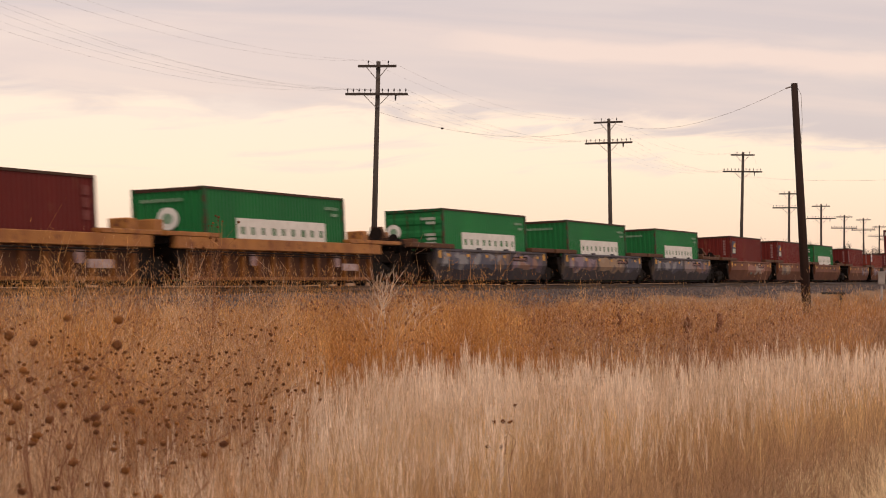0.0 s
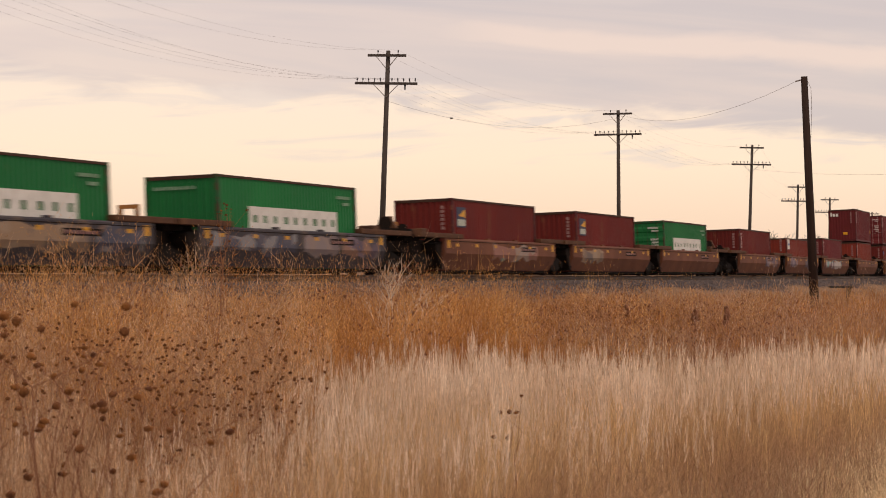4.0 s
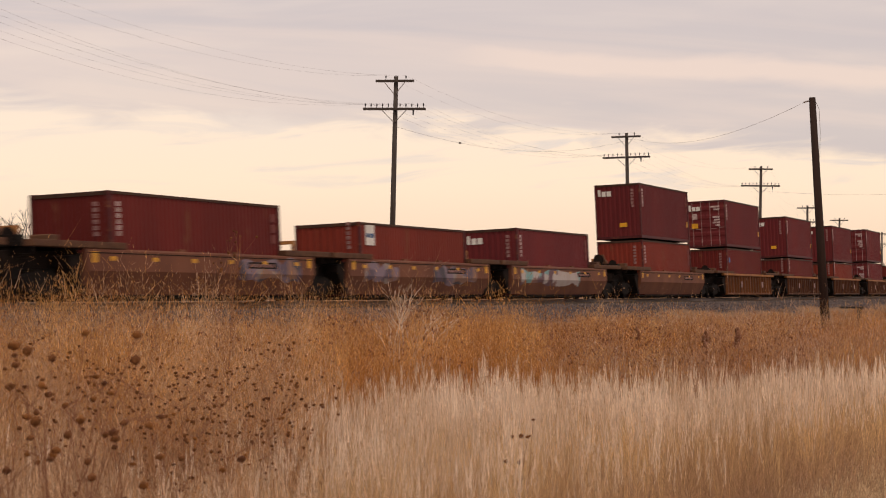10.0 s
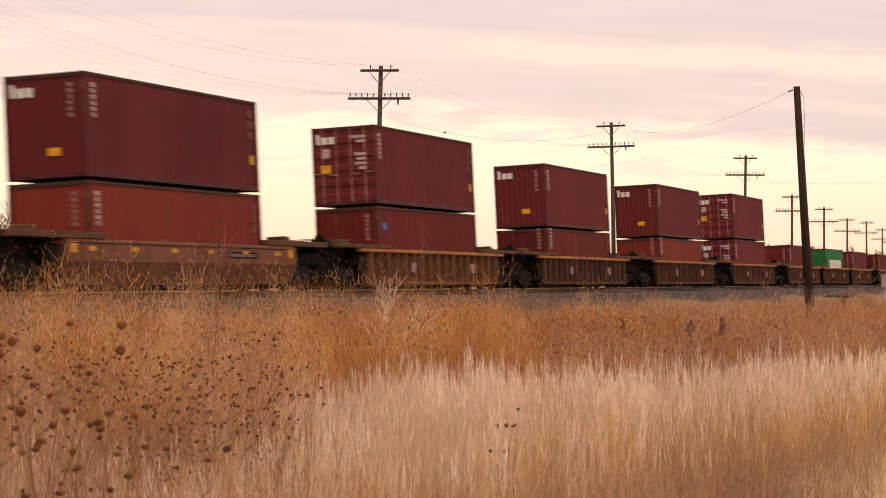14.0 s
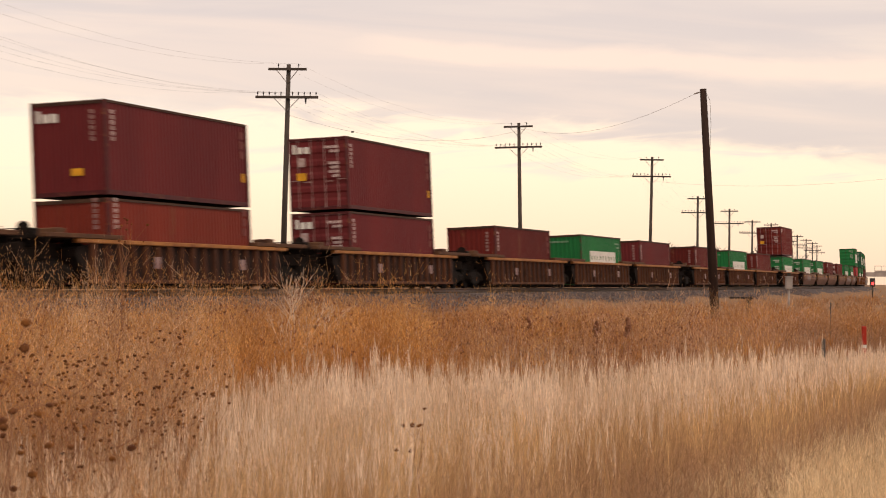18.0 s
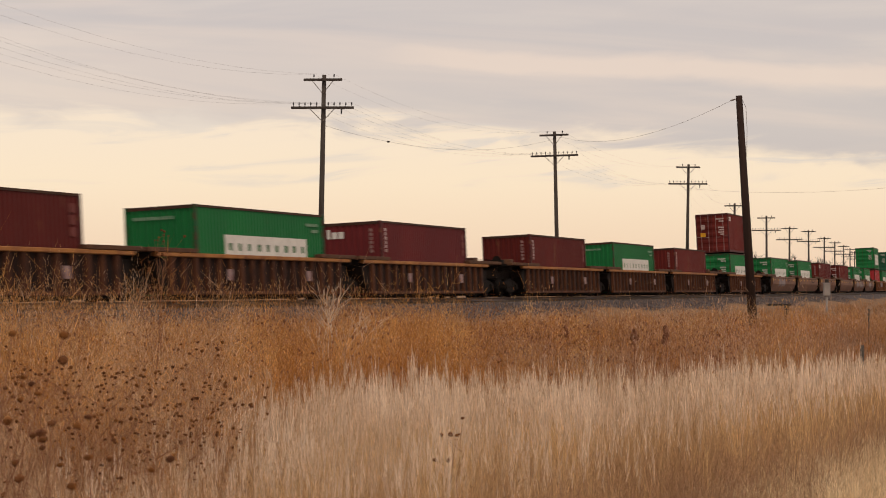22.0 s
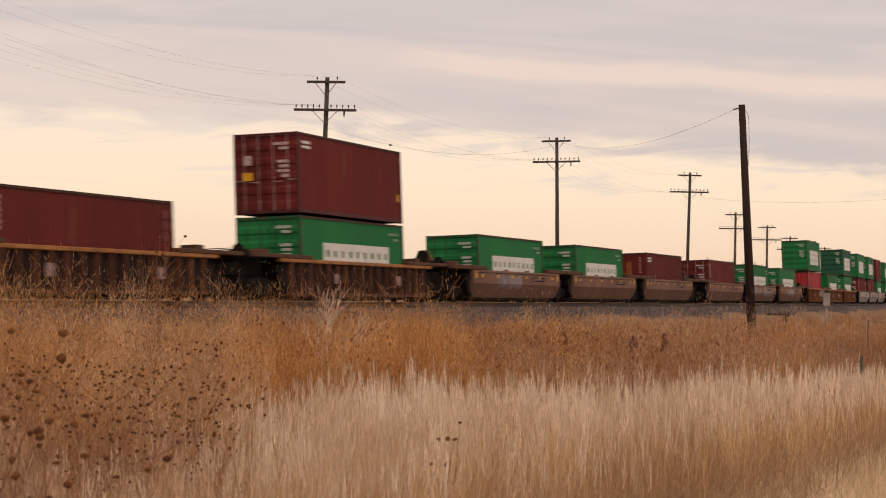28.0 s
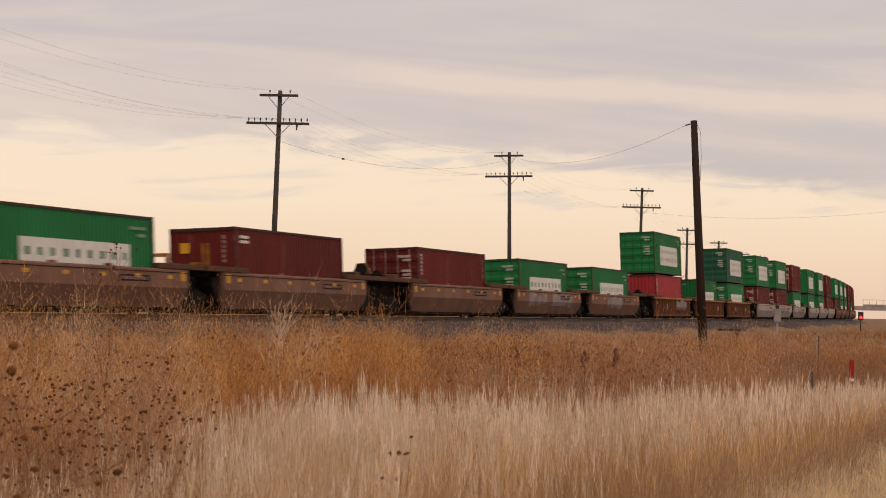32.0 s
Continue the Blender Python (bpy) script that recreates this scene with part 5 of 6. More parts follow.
def tussocks(n, b0, b1, d0, d1, power, each, size):
    """Spots gathered in tufts: place, bearing, distance, offset from the tuft's middle, and a number in 0..1 of each tuft's own."""
    x, y, be, d = scatter(n, b0, b1, d0, d1, power)
    own = np.repeat(RNG.random(n), each)
    x, y = np.repeat(x, each), np.repeat(y, each)
    s = size * (0.6 + 0.8 * own)
    ox, oy = RNG.normal(0, 1, len(x)) * s, RNG.normal(0, 1, len(x)) * s
    x, y = x + ox, y + oy
    return x, y, np.degrees(np.arctan2(x, y)), np.hypot(x, y), ox, oy, own


def plumes(tip, size, width, count, fan=0.2):
    """Feathery seed heads: a sheaf of short slivers down the top of each stem."""
    c = []
    for k in range(count):
        q = tip - np.array([0, 0, 1.0]) * (size * (0.1 + 0.95 * k / count))[:, None] + RNG.normal(0, 0.006, tip.shape)
        c.append(thorns(q, ways(len(tip), 0.02, fan + 0.25 * k / count) * (size * RNG.uniform(0.35, 0.75, len(tip)))[:, None], width * RNG.uniform(0.7, 1.3, len(tip))))
    return c


def tall_grass():
    x, y, be, d, ox, oy, own = tussocks(9500, -14, 17, 5.5, 44, 1.15, 14, 0.065)
    p, al = strip_of(x, y)
    edge = RNG.normal(0, 0.22, len(x))
    main = be > -3.5 + RNG.normal(0, 0.35, len(x)) - 0.6 * np.clip((12 - d) / 3, 0, 2)
    loose = (d < 12.5) & (own < np.interp(be, [-12, -9, -4], [0.15, 0.3, 0.5]))
    ok = (p > near_edge(al) + edge) & (p < far_edge(al) + edge) & (main | loose)
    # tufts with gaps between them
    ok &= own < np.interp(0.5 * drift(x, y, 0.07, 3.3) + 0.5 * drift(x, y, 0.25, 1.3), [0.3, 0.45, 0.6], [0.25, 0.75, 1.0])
    x, y, d, be, ox, oy, al, own = (v[ok] for v in (x, y, d, be, ox, oy, al, own))
    own = patch(x * 3.1, y * 3.1, 0.31, 5.0)
    n = len(x)
    base = np.stack([x, y, ground_at(x, y)[0]], 1)
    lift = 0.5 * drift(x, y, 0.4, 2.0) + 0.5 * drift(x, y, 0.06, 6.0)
    h = (RNG.normal(0.60, 0.075, n) + np.interp(al, [16, 22], [0.30, 0.17]) * lift + np.interp(al, [16, 22], [0.13, 0.07]) * own + np.interp(al, [16, 22], [0, 0.07])) * np.interp(al, [20, 26, 32], [1.0, 0.90, 0.70]) * np.interp(be, [-6, -4], [0.86, 1.0])
    lean, az = np.hypot(ox, oy) * 1.6 + np.abs(RNG.normal(0.02, 0.06, n)), np.arctan2(oy, ox) + RNG.normal(0, 0.6, n)
    wide = np.clip(d * 0.00019, 0.0012, 0.0045)
    stem = blades(base, h, lean, az, wide, 0.25)
    chunks = [stem]
    for k in range(3):
        m = RNG.random(n) < 0.8
        b2 = base[m] + RNG.normal(0, 0.035, (m.sum(), 3)) * (1, 1, 0)
        chunks.append(blades(b2, h[m] * RNG.uniform(0.4, 0.8, m.sum()), np.abs(RNG.normal(0.2, 0.2, m.sum())), RNG.uniform(0, 6.28, m.sum()), wide[m], 0.9))
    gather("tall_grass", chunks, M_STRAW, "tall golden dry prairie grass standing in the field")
    low = []
    for k in range(2):
        m = RNG.random(n) < 0.45
        low.append(blades(base[m] + RNG.normal(0, 0.08, (m.sum(), 3)) * (1, 1, 0), RNG.uniform(0.2, 0.55, m.sum()), np.abs(RNG.normal(0.6, 0.4, m.sum())), RNG.uniform(0, 6.28, m.sum()), RNG.uniform(0.002, 0.005, m.sum()), 0.9))
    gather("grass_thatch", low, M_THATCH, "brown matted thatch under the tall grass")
    keep = RNG.random(n) < np.interp(d, [8, 12, 16], [0.16, 0.34, 0.75])
    tip = stem[3][keep]
    gather("grass_plumes", plumes(tip, RNG.uniform(0.10, 0.2, len(tip)), np.clip(d[keep] * 0.00024, 0.002, 0.0048), 7), M_PLUME, "pale feathery seed plumes of the tall dry grass")


def rank_grass():
    """The tangled, part-fallen grass and sprays along the near edge of the tall stand."""
    x, y, be, d, ox, oy, own = tussocks(5600, -12, 16, 5.0, 32, 1.2, 12, 0.08)
    p, al = strip_of(x, y)
    edge = RNG.normal(0, 0.2, len(x))
    ok = (p > near_edge(al) - np.interp(al, [9, 13, 20], [0.8, 0.55, 0.55]) + edge) & (p < near_edge(al) + 0.7 + edge) & (patch(x, y, 0.4, 8.0) > 0.34)
    x, y, ox, oy, al, own = x[ok], y[ok], ox[ok], oy[ok], al[ok], own[ok]
    n = len(x)
    base = np.stack([x, y, ground_at(x, y)[0]], 1)
    h = RNG.uniform(0.3, 0.6, n) + 0.2 * own + 0.3 * patch(x, y, 0.5, 6.0) * np.interp(al, [8, 16, 24], [1.0, 0.7, 0.4])
    az = np.arctan2(oy, ox) + RNG.normal(0, 0.6, n)
    st = blades(base, h, np.hypot(ox, oy) * 2.2 + np.abs(RNG.normal(0.15, 0.16, n)), az, RNG.uniform(0.0011, 0.0022, n), 0.8)
    more = blades(base + RNG.normal(0, 0.05, (n, 3)) * (1, 1, 0), h * RNG.uniform(0.5, 0.9, n), np.abs(RNG.normal(0.5, 0.35, n)), RNG.uniform(0, 6.28, n), RNG.uniform(0.0012, 0.0028, n), 1.0)
    more2 = blades(base + RNG.normal(0, 0.09, (n, 3)) * (1, 1, 0), h * RNG.uniform(0.3, 0.75, n), np.abs(RNG.normal(0.9, 0.4, n)), RNG.uniform(0, 6.28, n), RNG.uniform(0.0012, 0.0028, n), 0.8)
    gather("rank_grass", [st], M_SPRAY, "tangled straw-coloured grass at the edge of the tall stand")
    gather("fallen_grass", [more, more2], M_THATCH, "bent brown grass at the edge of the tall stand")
    f = []
    for k in range(8):
        m = RNG.random(n) < 0.6
        u = RNG.uniform(0.45, 1.0, m.sum())[:, None]
        q = base[m] * (1 - u) + st[3][m] * u + RNG.normal(0, 0.015, (m.sum(), 3))
        f.append(thorns(q, ways(m.sum(), 0.1, 1.5) * RNG.uniform(0.02, 0.06, m.sum())[:, None], RNG.uniform(0.0015, 0.0032, m.sum())))
    gather("grass_sprays", f, M_SPRAY, "fine tan seed sprays on the tangled grass")


def verge():
    x, y, be, d, ox, oy, own = tussocks(8200, -8, 18, 7.0, 42, 1.1, 15, 0.075)
    p, al = strip_of(x, y)
    ok = (p < near_edge(al) + 0.1) & (p > -3)
    # tufts crowd together and leave thatch between them
    ok &= (patch(x, y, 0.22, 4.0) + RNG.normal(0, 0.06, len(x)) > 0.42) | (own > 0.62) & (be > 2)
    x, y = x[ok], y[ok]
    base = np.stack([x, y, ground_at(x, y)[0]], 1)
    n = len(x)
    tuft = patch(x, y, 0.3, 4.0)
    c = [blades(base, RNG.uniform(0.10, 0.24, n) + 0.25 * tuft, np.abs(RNG.normal(0.4, 0.3, n)), RNG.uniform(0, 6.28, n), RNG.uniform(0.002, 0.005, n), 0.7) for _ in range(2)]
    gather("mown_grass", c, M_TURF, "short pale bleached grass on the roadside verge")
    # the verge round the eye's own spot
    x, y = RNG.uniform(-9, 9, 9000), RNG.uniform(-9, 9, 9000)
    p, al = strip_of(x, y)
    ok = (p < 2.6) & (np.hypot(x, y) > 0.25)
    base = np.stack([x, y, ground_at(x, y)[0]], 1)[ok]
    n = len(base)
    c = [blades(base + RNG.normal(0, 0.05, (n, 3)) * (1, 1, 0), RNG.uniform(0.06, 0.2, n), np.abs(RNG.normal(0.5, 0.3, n)), RNG.uniform(0, 6.28, n), np.full(n, 0.005), 0.6) for _ in range(2)]
    gather("roadside_grass", c, M_TURF, "short trampled dry grass of the roadside")
    x, y, be, d, ox, oy, own = tussocks(1800, 2, 18, 12, 40, 1.1, 12, 0.12)
    p, al = strip_of(x, y)
    ok = (p < near_edge(al) + 0.2) & (p > 0.5)
    base = np.stack([x, y, ground_at(x, y)[0]], 1)[ok]
    n = len(base)
    gather("verge_thatch", [blades(base, RNG.uniform(0.06, 0.18, n), np.abs(RNG.normal(0.7, 0.4, n)), RNG.uniform(0, 6.28, n), RNG.uniform(0.002, 0.005, n), 0.8)], M_THATCH, "brown thatch between the verge tufts")


def bushes(name, x, y, z, h, r, stems, twigs, fuzz, wide, material, label, airy=0.0, grain=1.0):
    """Dead branching weeds: arching stems from one foot to a dome, side twigs, and short fuzz along the twigs. airy: how ragged the dome is."""
    n = len(x)
    m = n * stems
    rep = lambda v, k: np.repeat(v, k, 0)
    foot = rep(np.stack([x, y, z], 1), stems)
    hh, rr, ww = rep(h, stems), rep(r, stems), rep(wide, stems)
    foot = foot + RNG.normal(0, 1, (m, 3)) * (rr * 0.14)[:, None] * (1, 1, 0)
    out, a = np.sqrt(RNG.random(m)), RNG.uniform(0, 6.283, m)
    tall = hh * (1.0 - 0.55 * out**2.2 + RNG.normal(-0.06, 0.07 + 0.12 * airy, m))
    side = np.stack([np.cos(a), np.sin(a), np.zeros(m)], 1)
    b = blades(foot, tall, out * rr / np.maximum(tall, 0.1), a, ww * 0.55, 0.0)
    chunks = [b]
    mid, tip = b[2], b[3]
    mt = m * twigs
    u = RNG.uniform(0.12, 1.0, mt)[:, None] ** 0.8
    F, M, T = rep(foot, twigs), rep(mid, twigs), rep(tip, twigs)
    q = np.where(u < 0.55, F + (M - F) * (u / 0.55), M + (T - M) * ((u - 0.55) / 0.45))
    way = 0.55 * rep(side, twigs) + ways(mt, 0.25, 1.6)
    way = way / np.linalg.norm(way, axis=1)[:, None] * (rep(hh, twigs) * RNG.uniform(0.07, 0.2, mt) * (1.25 - 0.7 * u[:, 0]))[:, None]
    wt = rep(ww, twigs)
    chunks.append(thorns(q, way, wt * 0.8))
    mf = mt * fuzz
    v = RNG.uniform(0.25, 1.0, mf)[:, None]
    q2 = rep(q, fuzz) + rep(way, fuzz) * v
    wf = rep(wt, fuzz)
    chunks.append(thorns(q2, ways(mf, 0.0, 2.0) * (grain * wf * RNG.uniform(3.0, 7.5, mf))[:, None], wf))
    gather(name, chunks, material, label, "weeds")


def mounds(name, x, y, z, h, r, fuzz, wide, material, label, ragged=0.2):
    """Full bushy weeds: a lobed dome filled with short fine sprays that point up and out, a few stems, and longer twigs that break its outline."""
    n = len(x)
    foot = np.stack([x, y, z], 1)
    lobes, turn = RNG.integers(2, 6, n), RNG.uniform(0, 6.283, n)

    def fill(k, low):
        i = np.repeat(np.arange(n), k)
        a, t = RNG.uniform(0, 6.283, len(i)), np.sqrt(RNG.random(len(i)))
        lobe = 1 + 0.16 * np.sin(lobes[i] * a + turn[i]) + 0.10 * np.sin(7 * t + 2 * a + turn[i])
        top = h[i] * (1 - 0.72 * t**2.4) * lobe
        q = foot[i] + np.stack([r[i] * lobe * t * np.cos(a), r[i] * lobe * t * np.sin(a), top * RNG.random(len(i)) ** low], 1)
        way = np.stack([np.cos(a) * t, np.sin(a) * t, np.full(len(i), 0.75)], 1) + RNG.normal(0, 0.42, (len(i), 3))
        return i, q, way / np.linalg.norm(way, axis=1)[:, None]

    i, q, way = fill(fuzz, 0.5)
    chunks = [thorns(q, way * (wide[i] * RNG.uniform(5, 14, len(i)))[:, None], wide[i])]
    i, q, way = fill(max(4, fuzz // 9), 0.35)
    chunks.append(thorns(q, way * (h[i] * RNG.uniform(0.10, 0.16 + 0.3 * ragged, len(i)))[:, None], wide[i] * 0.8))
    i = np.repeat(np.arange(n), 7)
    a, t = RNG.uniform(0, 6.283, len(i)), np.sqrt(RNG.random(len(i)))
    chunks.append(blades(foot[i], h[i] * (1.02 - 0.6 * t**2), t * r[i] / h[i], a, wide[i] * 0.7, 0.0))
    gather(name, chunks, material, label, "weeds")


def weeds_near():
    """The tangle of the left foreground: fuzzy weeds, fine grass and pale sprays."""
    x, y, be, d = scatter(1500, -16, -1.5, 5.6, 27, 1.5)
    p, al = strip_of(x, y)
    ok = (be < -3.6 + RNG.normal(0, 0.5, len(x)) - 0.6 * np.clip((12 - d) / 3, 0, 2)) & (p > 2.0) | (be < -2.4) & (p > 6.0)
    x, y, d, be, p = x[ok], y[ok], d[ok], be[ok], p[ok]
    z, n = ground_at(x, y)[0], len(x)
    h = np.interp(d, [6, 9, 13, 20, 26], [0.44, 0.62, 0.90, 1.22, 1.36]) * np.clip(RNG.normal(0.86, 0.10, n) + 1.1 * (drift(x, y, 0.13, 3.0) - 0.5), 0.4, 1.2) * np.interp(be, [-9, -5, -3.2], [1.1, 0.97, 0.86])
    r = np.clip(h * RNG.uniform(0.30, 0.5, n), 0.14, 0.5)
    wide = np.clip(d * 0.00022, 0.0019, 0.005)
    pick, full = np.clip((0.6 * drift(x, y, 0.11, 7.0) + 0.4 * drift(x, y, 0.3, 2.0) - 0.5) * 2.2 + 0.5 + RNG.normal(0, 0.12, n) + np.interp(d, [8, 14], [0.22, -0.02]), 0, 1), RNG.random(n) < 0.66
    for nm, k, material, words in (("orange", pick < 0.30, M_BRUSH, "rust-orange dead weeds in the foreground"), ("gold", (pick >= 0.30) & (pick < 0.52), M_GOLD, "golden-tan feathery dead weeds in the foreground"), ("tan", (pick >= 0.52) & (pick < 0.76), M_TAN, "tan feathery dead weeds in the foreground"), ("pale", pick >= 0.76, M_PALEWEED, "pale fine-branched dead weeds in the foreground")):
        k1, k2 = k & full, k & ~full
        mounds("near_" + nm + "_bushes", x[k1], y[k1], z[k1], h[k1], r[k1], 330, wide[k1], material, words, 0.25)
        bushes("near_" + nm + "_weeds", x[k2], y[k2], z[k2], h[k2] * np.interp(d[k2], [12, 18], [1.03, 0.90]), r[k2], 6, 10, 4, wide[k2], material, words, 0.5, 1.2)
    # fine grass between them
    x, y, be, d, ox, oy, own = tussocks(2600, -16, -2.0, 5.4, 24, 1.3, 12, 0.07)
    p, al = strip_of(x, y)
    ok = (be < -3.0) & (p > 1.2)
    x, y, d, ox, oy, own = (v[ok] for v in (x, y, d, ox, oy, own))
    n = len(x)
    base = np.stack([x, y, ground_at(x, y)[0]], 1)
    h = RNG.uniform(0.35, 0.75, n) + 0.25 * own
    st = blades(base, h, np.hypot(ox, oy) * 2 + np.abs(RNG.normal(0.12, 0.14, n)), np.arctan2(oy, ox) + RNG.normal(0, 0.7, n), np.clip(d * 0.00017, 0.0012, 0.003), 0.7)
    gather("mixed_dry_grass", [st], M_SPRAY, "fine tan dry grass among the foreground weeds")
    m = RNG.random(n) < 0.5
    gather("mixed_grass_heads", plumes(st[3][m], RNG.uniform(0.07, 0.15, m.sum()), np.clip(d[m] * 0.00024, 0.0018, 0.004), 6, 0.6), M_SPRAY, "pale loose seed heads of the foreground grass")


def brush():
    """The band of bushy weeds between the tall grass and the ballast."""
    x, y, be, d = scatter(2300, -15, 17, 13, 82, 1.45)
    p, al = strip_of(x, y)
    z, off = ground_at(x, y)
    ok = (p > far_edge(al) + 0.45 + RNG.normal(0, 0.25, len(x))) & (off < -6.9 + RNG.normal(0, 0.4, len(x)))
    ok &= (patch(x, y, 1.2, 2.2) + RNG.normal(0, 0.05, len(x)) > 0.36)
    ok &= ~((be > 10.6) & (d < 42))
    x, y, z, d, off, p, be = (v[ok] for v in (x, y, z, d, off, p, be))
    n = len(x)
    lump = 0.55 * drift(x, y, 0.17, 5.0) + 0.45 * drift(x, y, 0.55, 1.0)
    h = np.interp(d, [14, 22, 40, 60, 82], [1.06, 1.22, 1.22, 1.08, 0.86]) * np.clip(RNG.normal(0.84, 0.10, n) + 1.5 * (lump - 0.5), 0.42, 1.2) * np.interp(off, [-9, -6.5], [1.0, 0.72])
    h = h * np.interp(be, [-8, -3, 0, 8], [1.22, 1.14, 1.04, 0.95])
    r = h * RNG.uniform(0.38, 0.66, n)
    wide = np.clip(0.0012 + d * 0.00013, 0.003, 0.0115)
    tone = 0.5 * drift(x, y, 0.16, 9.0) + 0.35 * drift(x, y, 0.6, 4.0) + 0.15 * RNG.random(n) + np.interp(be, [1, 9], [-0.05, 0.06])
    near = d < 40
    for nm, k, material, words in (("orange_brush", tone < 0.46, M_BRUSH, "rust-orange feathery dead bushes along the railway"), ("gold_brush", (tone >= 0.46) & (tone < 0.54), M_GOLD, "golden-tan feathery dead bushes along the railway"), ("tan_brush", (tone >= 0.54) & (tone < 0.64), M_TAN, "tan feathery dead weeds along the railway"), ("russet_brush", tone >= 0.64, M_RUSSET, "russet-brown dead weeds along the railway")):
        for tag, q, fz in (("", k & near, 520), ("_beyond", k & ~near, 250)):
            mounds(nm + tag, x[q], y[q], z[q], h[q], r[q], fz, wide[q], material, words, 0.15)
    # a thicket of fuller orange bushes round the bleached shrub
    x, y, be, d = scatter(46, -3.9, 0.3, 21, 31, 1.5)
    h = RNG.uniform(1.0, 1.24, len(x))
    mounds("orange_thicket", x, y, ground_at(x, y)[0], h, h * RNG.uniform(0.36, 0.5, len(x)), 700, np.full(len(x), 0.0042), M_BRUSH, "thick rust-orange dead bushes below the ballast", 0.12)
    x, y, be, d = scatter(1300, -4, 17, 65, 230, 1.3)
    p, al = strip_of(x, y)
    z, off = ground_at(x, y)
    ok = (p > far_edge(al) + 0.4) & (off < -6.8 + RNG.normal(0, 0.5, len(x)))
    x, y, z, d, off = (v[ok] for v in (x, y, z, d, off))
    h = RNG.uniform(0.45, 0.95, len(x)) * np.interp(off, [-9, -6.5], [1.0, 0.75])
    tone = patch(x, y, 5.0, 9.0) + RNG.normal(0, 0.12, len(x))
    for nm, k, material, words in (("far_orange_brush", tone < 0.42, M_BRUSH, "rust-orange dead bushes far along the railway"), ("far_tan_brush", tone >= 0.42, M_TAN, "tan dead weeds far along the railway")):
        bushes(nm, x[k], y[k], z[k], h[k], h[k] * 0.8, 9, 6, 2, np.full(k.sum(), 0.014), material, words)
    # low straw between the bushes
    xs, ys, bs, ds = scatter(9000, -15, 17, 14, 90, 1.3)
    ps, als = strip_of(xs, ys)
    zs, offs = ground_at(xs, ys)
    ok = (ps > far_edge(als) - 0.3) & (offs < -6.6)
    base = np.stack([xs, ys, zs], 1)[ok]
    m = len(base)
    c = [blades(base + RNG.normal(0, 0.08, (m, 3)) * (1, 1, 0), RNG.uniform(0.15, 0.42, m), np.abs(RNG.normal(0.3, 0.2, m)), RNG.uniform(0, 6.28, m), np.clip(0.004 + ds[ok] * 0.0001, 0.005, 0.014), 0.4) for _ in range(3)]
    gather("brush_grass", c, M_RUSSET, "low brown grass among the bushy weeds", "grass")
    # taller open weeds with small seed heads, some over the rail
    for nm, count, b0, b1, d0, d1, lo, hi, material, words in (("wispy_weeds", 64, -12, 0.5, 17, 36, 1.15, 1.62, M_TAN, "wispy dead stems rising over the bushy weeds"), ("open_weeds", 80, 1.5, 9.5, 19, 42, 0.95, 1.32, M_RUSSET, "open russet weeds with small dark seed heads"), ("edge_weeds", 60, -3, 11, 18, 26, 0.8, 1.1, M_BLEACH, "thin pale dead twigs at the edge of the tall grass")):
        xs, ys, bs, ds = scatter(count, b0, b1, d0, d1, 1.4)
        ps, als = strip_of(xs, ys)
        zs, offs = ground_at(xs, ys)
        ok = (offs < -6.5) & (ps > far_edge(als))
        xs, ys, zs, ds = xs[ok], ys[ok], zs[ok], ds[ok]
        k = len(xs)
        hs = RNG.uniform(lo, hi, k)
        bushes(nm, xs, ys, zs, hs, hs * RNG.uniform(0.14, 0.3, k), 5, 14, 3, np.full(k, 0.0025), material, words, 1.0, 1.8)
        if nm != "edge_weeds":
            dots = []
            for j in range(26):
                rr = RNG.uniform(0.008, 0.015, k)
                q = np.stack([xs, ys, zs], 1) + np.stack([RNG.normal(0, 0.16, k), RNG.normal(0, 0.16, k), hs * RNG.uniform(0.55, 1.0, k)], 1)
                for _ in range(3):
                    dots.append(thorns(q, ways(k, 0, 3.1) * (rr * 1.5)[:, None], rr * 1.6))
            gather(nm.replace("weeds", "weed_heads"), dots, M_TWIG, "small dark seed heads on the open weeds", "weeds")


tall_grass()
rank_grass()
verge()
weeds_near()
brush()


def ico(bm, c, r, squash=0.8):
    g = bmesh.ops.create_icosphere(bm, subdivisions=1, radius=r)
    for v in g["verts"]:
        v.co *= 1 + RNG.uniform(-0.18, 0.18)
        v.co = Vector((v.co.x, v.co.y, v.co.z * squash)) + Vector(c)


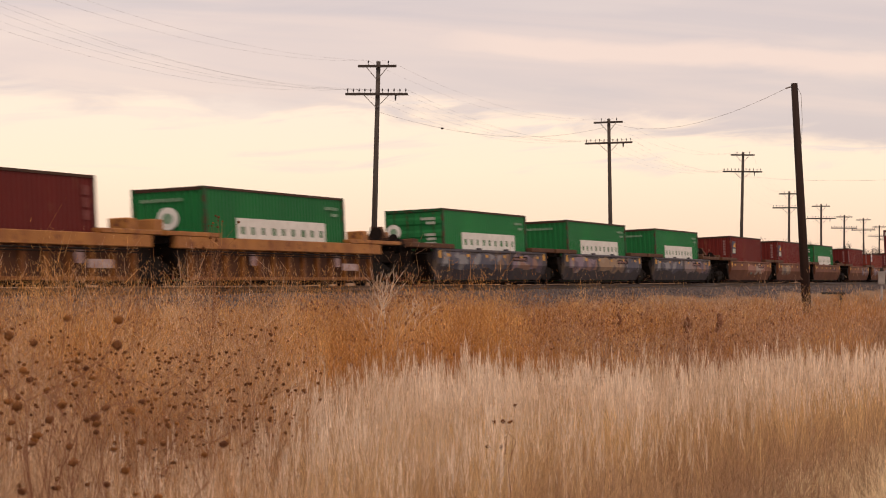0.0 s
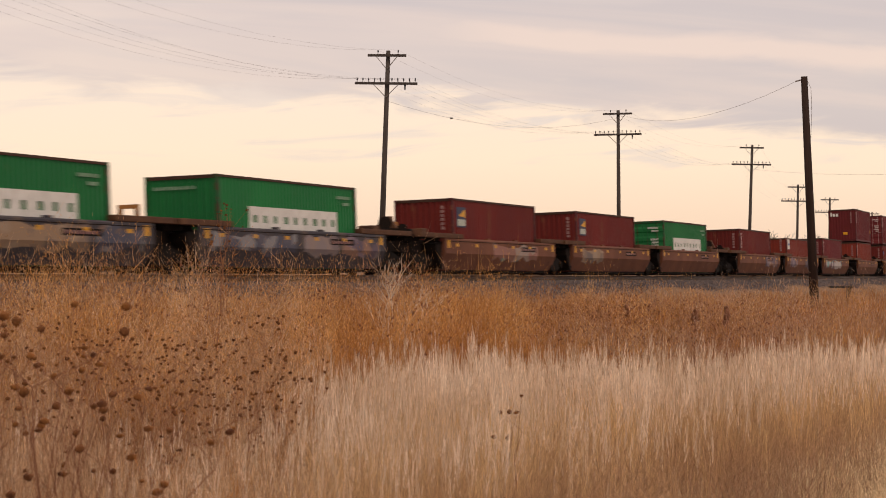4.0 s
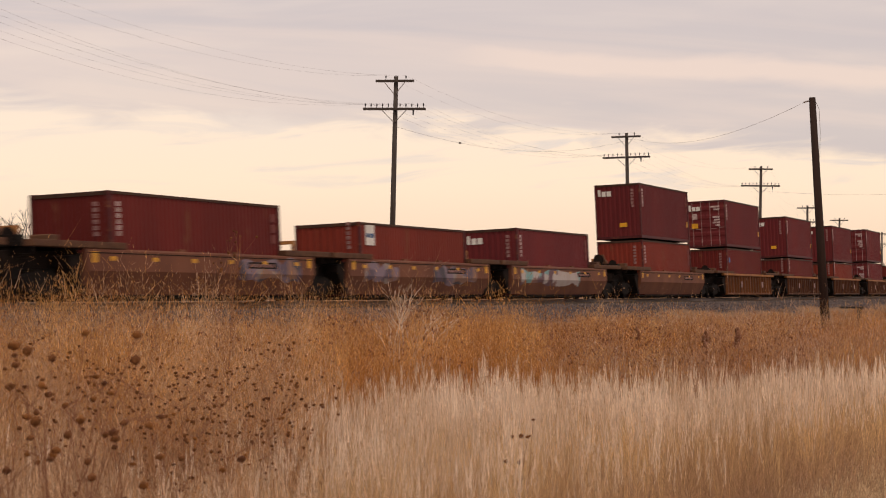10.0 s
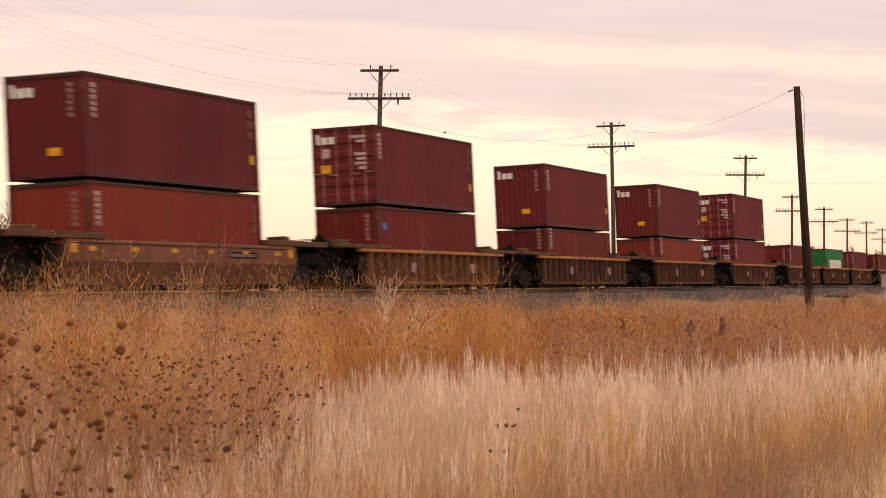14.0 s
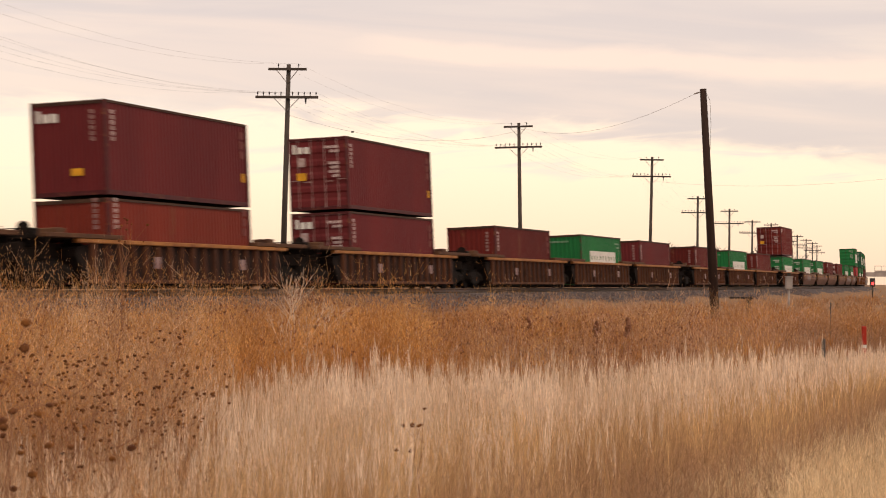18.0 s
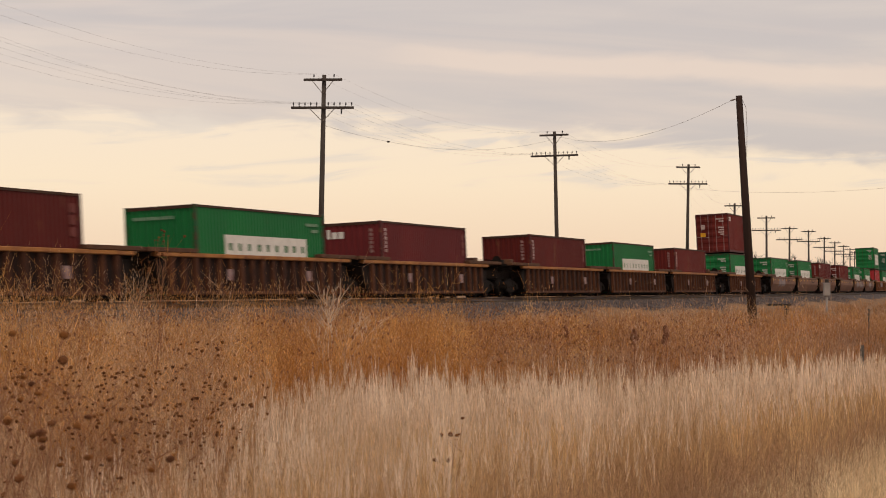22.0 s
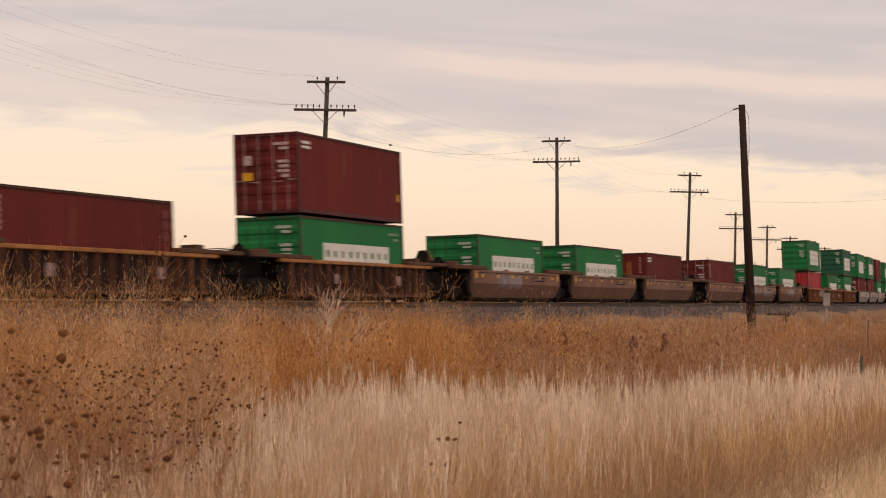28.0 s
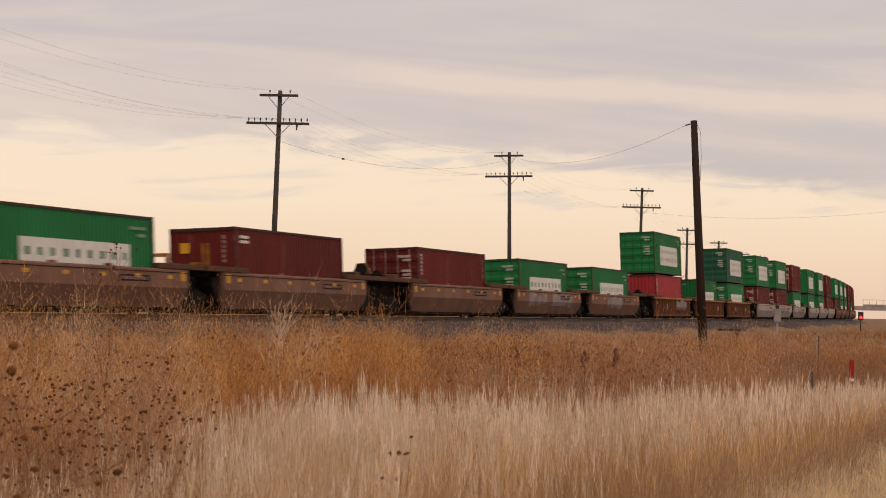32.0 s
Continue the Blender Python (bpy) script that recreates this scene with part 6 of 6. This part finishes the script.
def seed_weed(x, y, height, spread, heads, head_r, label="dead branching weed with dark round seed heads", bend=None, dark=0.75):
    """A dead sunflower-like plant: a bent stalk, forked branches grown from it, and a seed head on each tip."""
    z = float(ground_at(np.array(x), np.array(y))[0])
    w = new("seed_head_weed")
    w.location = (x, y, z)
    tagged(w, label, "weed", "dead weeds with seed heads")
    bm = bmesh.new()
    side = RNG.uniform(-0.1, 0.1) if bend is None else bend
    pts = [Vector((0, 0, -0.05))] + [Vector((side * height * (i / 6) ** 2 + RNG.normal(0, 0.014), RNG.normal(0, 0.014), height * i / 6 * 0.85)) for i in range(1, 7)]
    rings = wire(bm, pts, [head_r * k for k in (0.34, 0.32, 0.29, 0.25, 0.2, 0.16, 0.12)], 5)

    def grow(ring, way, thick):
        """A branch that leaves a ring of the stalk and shares a corner with it."""
        p = sum((v.co for v in ring), Vector()) / len(ring)
        bow = p + way * 0.55 + Vector((RNG.normal(0, 0.02), RNG.normal(0, 0.02), 0.03 * RNG.uniform(-0.6, 1)))
        r = wire(bm, [p, bow, p + way], [thick, thick * 0.8, thick * 0.6], 4)
        bmesh.ops.weld_verts(bm, targetmap={r[0][0]: ring[0]})
        return r[1], p + way, bow

    tips = []
    for i in range(heads):
        k = 2 + int(5 * RNG.random() ** 0.75)
        a, f = RNG.uniform(0, 6.28), spread * RNG.uniform(0.2, 1.0)
        rise = (height - pts[k].z) * RNG.uniform(0.2, 1.0) + 0.05
        fork, e, bow = grow(rings[k], Vector((math.cos(a) * f, math.sin(a) * f * 0.7, rise)), head_r * 0.1)
        tips.append(e)
        if RNG.random() < 0.45:
            tips.append(grow(fork, Vector((RNG.normal(0, 0.06), RNG.normal(0, 0.04), RNG.uniform(0.04, 0.12))), head_r * 0.08)[1])
    part("stalk", bm, M_TWIG, w)
    for e in tips:
        bm = bmesh.new()
        ico(bm, e, head_r * RNG.uniform(0.65, 1.2), RNG.uniform(0.6, 0.95))
        part("seed_head", bm, M_SEED if RNG.random() < dark else M_SEED_TAN, w)
    return w


def at(bearing, dist):
    a = radians(bearing)
    return dist * math.sin(a), dist * math.cos(a)


# the nearest plants: one upright with a few large heads, one leaning across
seed_weed(*at(-9.5, 7.2), 1.36, 0.30, 13, 0.0165, "tall dead weed with large brown seed heads", bend=-0.05, dark=0.5)
seed_weed(*at(-9.2, 7.0), 1.10, 0.20, 11, 0.0160, "dead weed leaning over, with large tan seed heads", bend=0.40, dark=0.25)
seed_weed(*at(-8.4, 7.6), 1.22, 0.24, 9, 0.0150, "tall dead weed with large brown seed heads", dark=0.45)
seed_weed(*at(-10.6, 7.4), 1.30, 0.26, 9, 0.0150, "tall dead weed with large brown seed heads", dark=0.4)
for be, d, h, sp, n, r in ((-7.5, 10.2, 1.06, 0.3, 12, 0.0115), (-9.6, 10.0, 1.12, 0.34, 12, 0.0115), (-6.6, 12.2, 1.12, 0.42, 28, 0.0105), (-5.6, 12.8, 1.10, 0.42, 34, 0.0105), (-4.8, 13.2, 1.04, 0.38, 34, 0.0105),
                           (-7.3, 13.5, 1.12, 0.4, 24, 0.0105), (-6.0, 10.8, 0.94, 0.36, 22, 0.0098), (-5.1, 11.2, 0.90, 0.34, 24, 0.0098), (-8.2, 12.0, 1.12, 0.42, 18, 0.0105), (-9.9, 12.5, 1.16, 0.42, 14, 0.0105),
                           (-4.2, 12.6, 0.96, 0.3, 16, 0.0098), (-11.0, 11.0, 1.2, 0.4, 12, 0.0105), (-6.9, 11.4, 0.98, 0.36, 22, 0.0098), (-4.5, 16.5, 1.16, 0.3, 14, 0.0115), (-8.8, 15.5, 1.2, 0.4, 12, 0.0115)):
    seed_weed(*at(be, d), h, sp, n, r)
# a taller plant whose heads stand against the train
seed_weed(*at(-5.62, 19.0), 1.98, 0.2, 22, 0.013, "tall dead weed whose dark seed heads stand above the rest", bend=0.02)
for be, d, h in ((1.15, 12.0, 0.93), (1.5, 11.6, 0.92), (-1.9, 26.0, 0.9), (2.4, 24.0, 0.85)):
    seed_weed(*at(be, d), h, 0.08, 2, 0.014)


def bleached_shrub(x, y, height, seed):
    rng = random.Random(seed)
    z = float(ground_at(np.array(x), np.array(y))[0])
    w = new("bleached_shrub")
    w.location = (x, y, z)
    tagged(w, "pale bleached leafless shrub with forked twigs", "shrub")

    def grow(bm, p, d, length, r, depth, root=None):
        q = p + d * length
        rings = wire(bm, [p, p.lerp(q, 0.5) + Vector((rng.uniform(-1, 1), rng.uniform(-1, 1), 0)) * length * 0.06, q], [r, r * 0.86, r * 0.72], 4)
        if root:
            bmesh.ops.weld_verts(bm, targetmap={rings[0][0]: root})
        if depth == 0:
            return
        for _ in range(3 if depth in (3, 4) else 2):
            nd = (d + Vector((rng.uniform(-0.5, 0.55), rng.uniform(-0.45, 0.45), rng.uniform(-0.1, 0.3)))).normalized()
            k = rng.choice((1, 2, 2))
            grow(bm, p.lerp(q, 0.5 * k), nd, length * rng.uniform(0.5, 0.76), r * 0.76, depth - 1, rings[k][1])

    for dx, le in ((-0.10, 1.0), (0.42, 0.95), (-0.28, 0.85), (0.16, 0.8)):
        bm = bmesh.new()
        grow(bm, Vector((0, 0, 0)), Vector((dx, rng.uniform(-0.2, 0.2), 1)).normalized(), height * 0.40 * le, 0.0105, 5)
        part("branch", bm, M_BLEACH, w)


bleached_shrub(*at(-1.42, 33.0), 1.72, 3)


def seed_spike(x, y, top, size):
    z = float(ground_at(np.array(x), np.array(y))[0])
    w = new("seed_spike_weed")
    w.location = (x, y, z)
    tagged(w, "dead weed with one thick dark seed spike", "weed", "dark seed spikes")
    bm = bmesh.new()
    tube(bm, (0, 0, 0), (0.01, 0, top - size), 0.004, 0.0035, n=5)
    part("stalk", bm, M_TWIG, w)
    bm = bmesh.new()
    for k in range(9):
        ico(bm, (RNG.normal(0, size * 0.06), RNG.normal(0, size * 0.06), top - size * (0.95 - k / 9)), size * RNG.uniform(0.13, 0.2), 1.3)
    part("seed_spike", bm, M_TWIG, w)


for be, d, top, size in ((4.17, 28, 1.06, 0.12), (5.77, 28, 1.02, 0.16), (6.53, 28, 1.06, 0.19), (2.1, 30, 1.0, 0.1)):
    seed_spike(*at(be, d), top, size)


def prairie():
    """Sparse tufts over the rest of the field, all round."""
    n = 9000
    a, d = RNG.uniform(0, 6.283, n), 8 + 80 * RNG.random(n) ** 0.7
    x, y = d * np.sin(a), d * np.cos(a)
    be = np.degrees(np.arctan2(x, y))
    p, al = strip_of(x, y)
    z, off = ground_at(x, y)
    ok = ((be < -15) | (be > 17)) & (np.abs(off) > 5.5) & (d > 9) & (p > 1.5)
    base = np.stack([x, y, z], 1)[ok]
    m = len(base)
    c = [blades(base + RNG.normal(0, 0.1, (m, 3)) * (1, 1, 0), RNG.uniform(0.4, 0.95, m), np.abs(RNG.normal(0.2, 0.15, m)), RNG.uniform(0, 6.28, m), np.full(m, 0.02), 0.4) for _ in range(6)]
    gather("prairie_tufts", c, M_STRAW, "scattered dry grass tufts over the open field")


prairie()


# ---------------------------------------------------------------- what moves
def gone(t):
    """Metres the train has rolled by the time t."""
    return 15.545 * t + 0.00888 * t * t


def motions():
    for ob, s, z in MOVERS:
        walk(ob, [(t, on_track(s - gone(t), 0, z)) for t in range(0, 33, 2)])


motions()
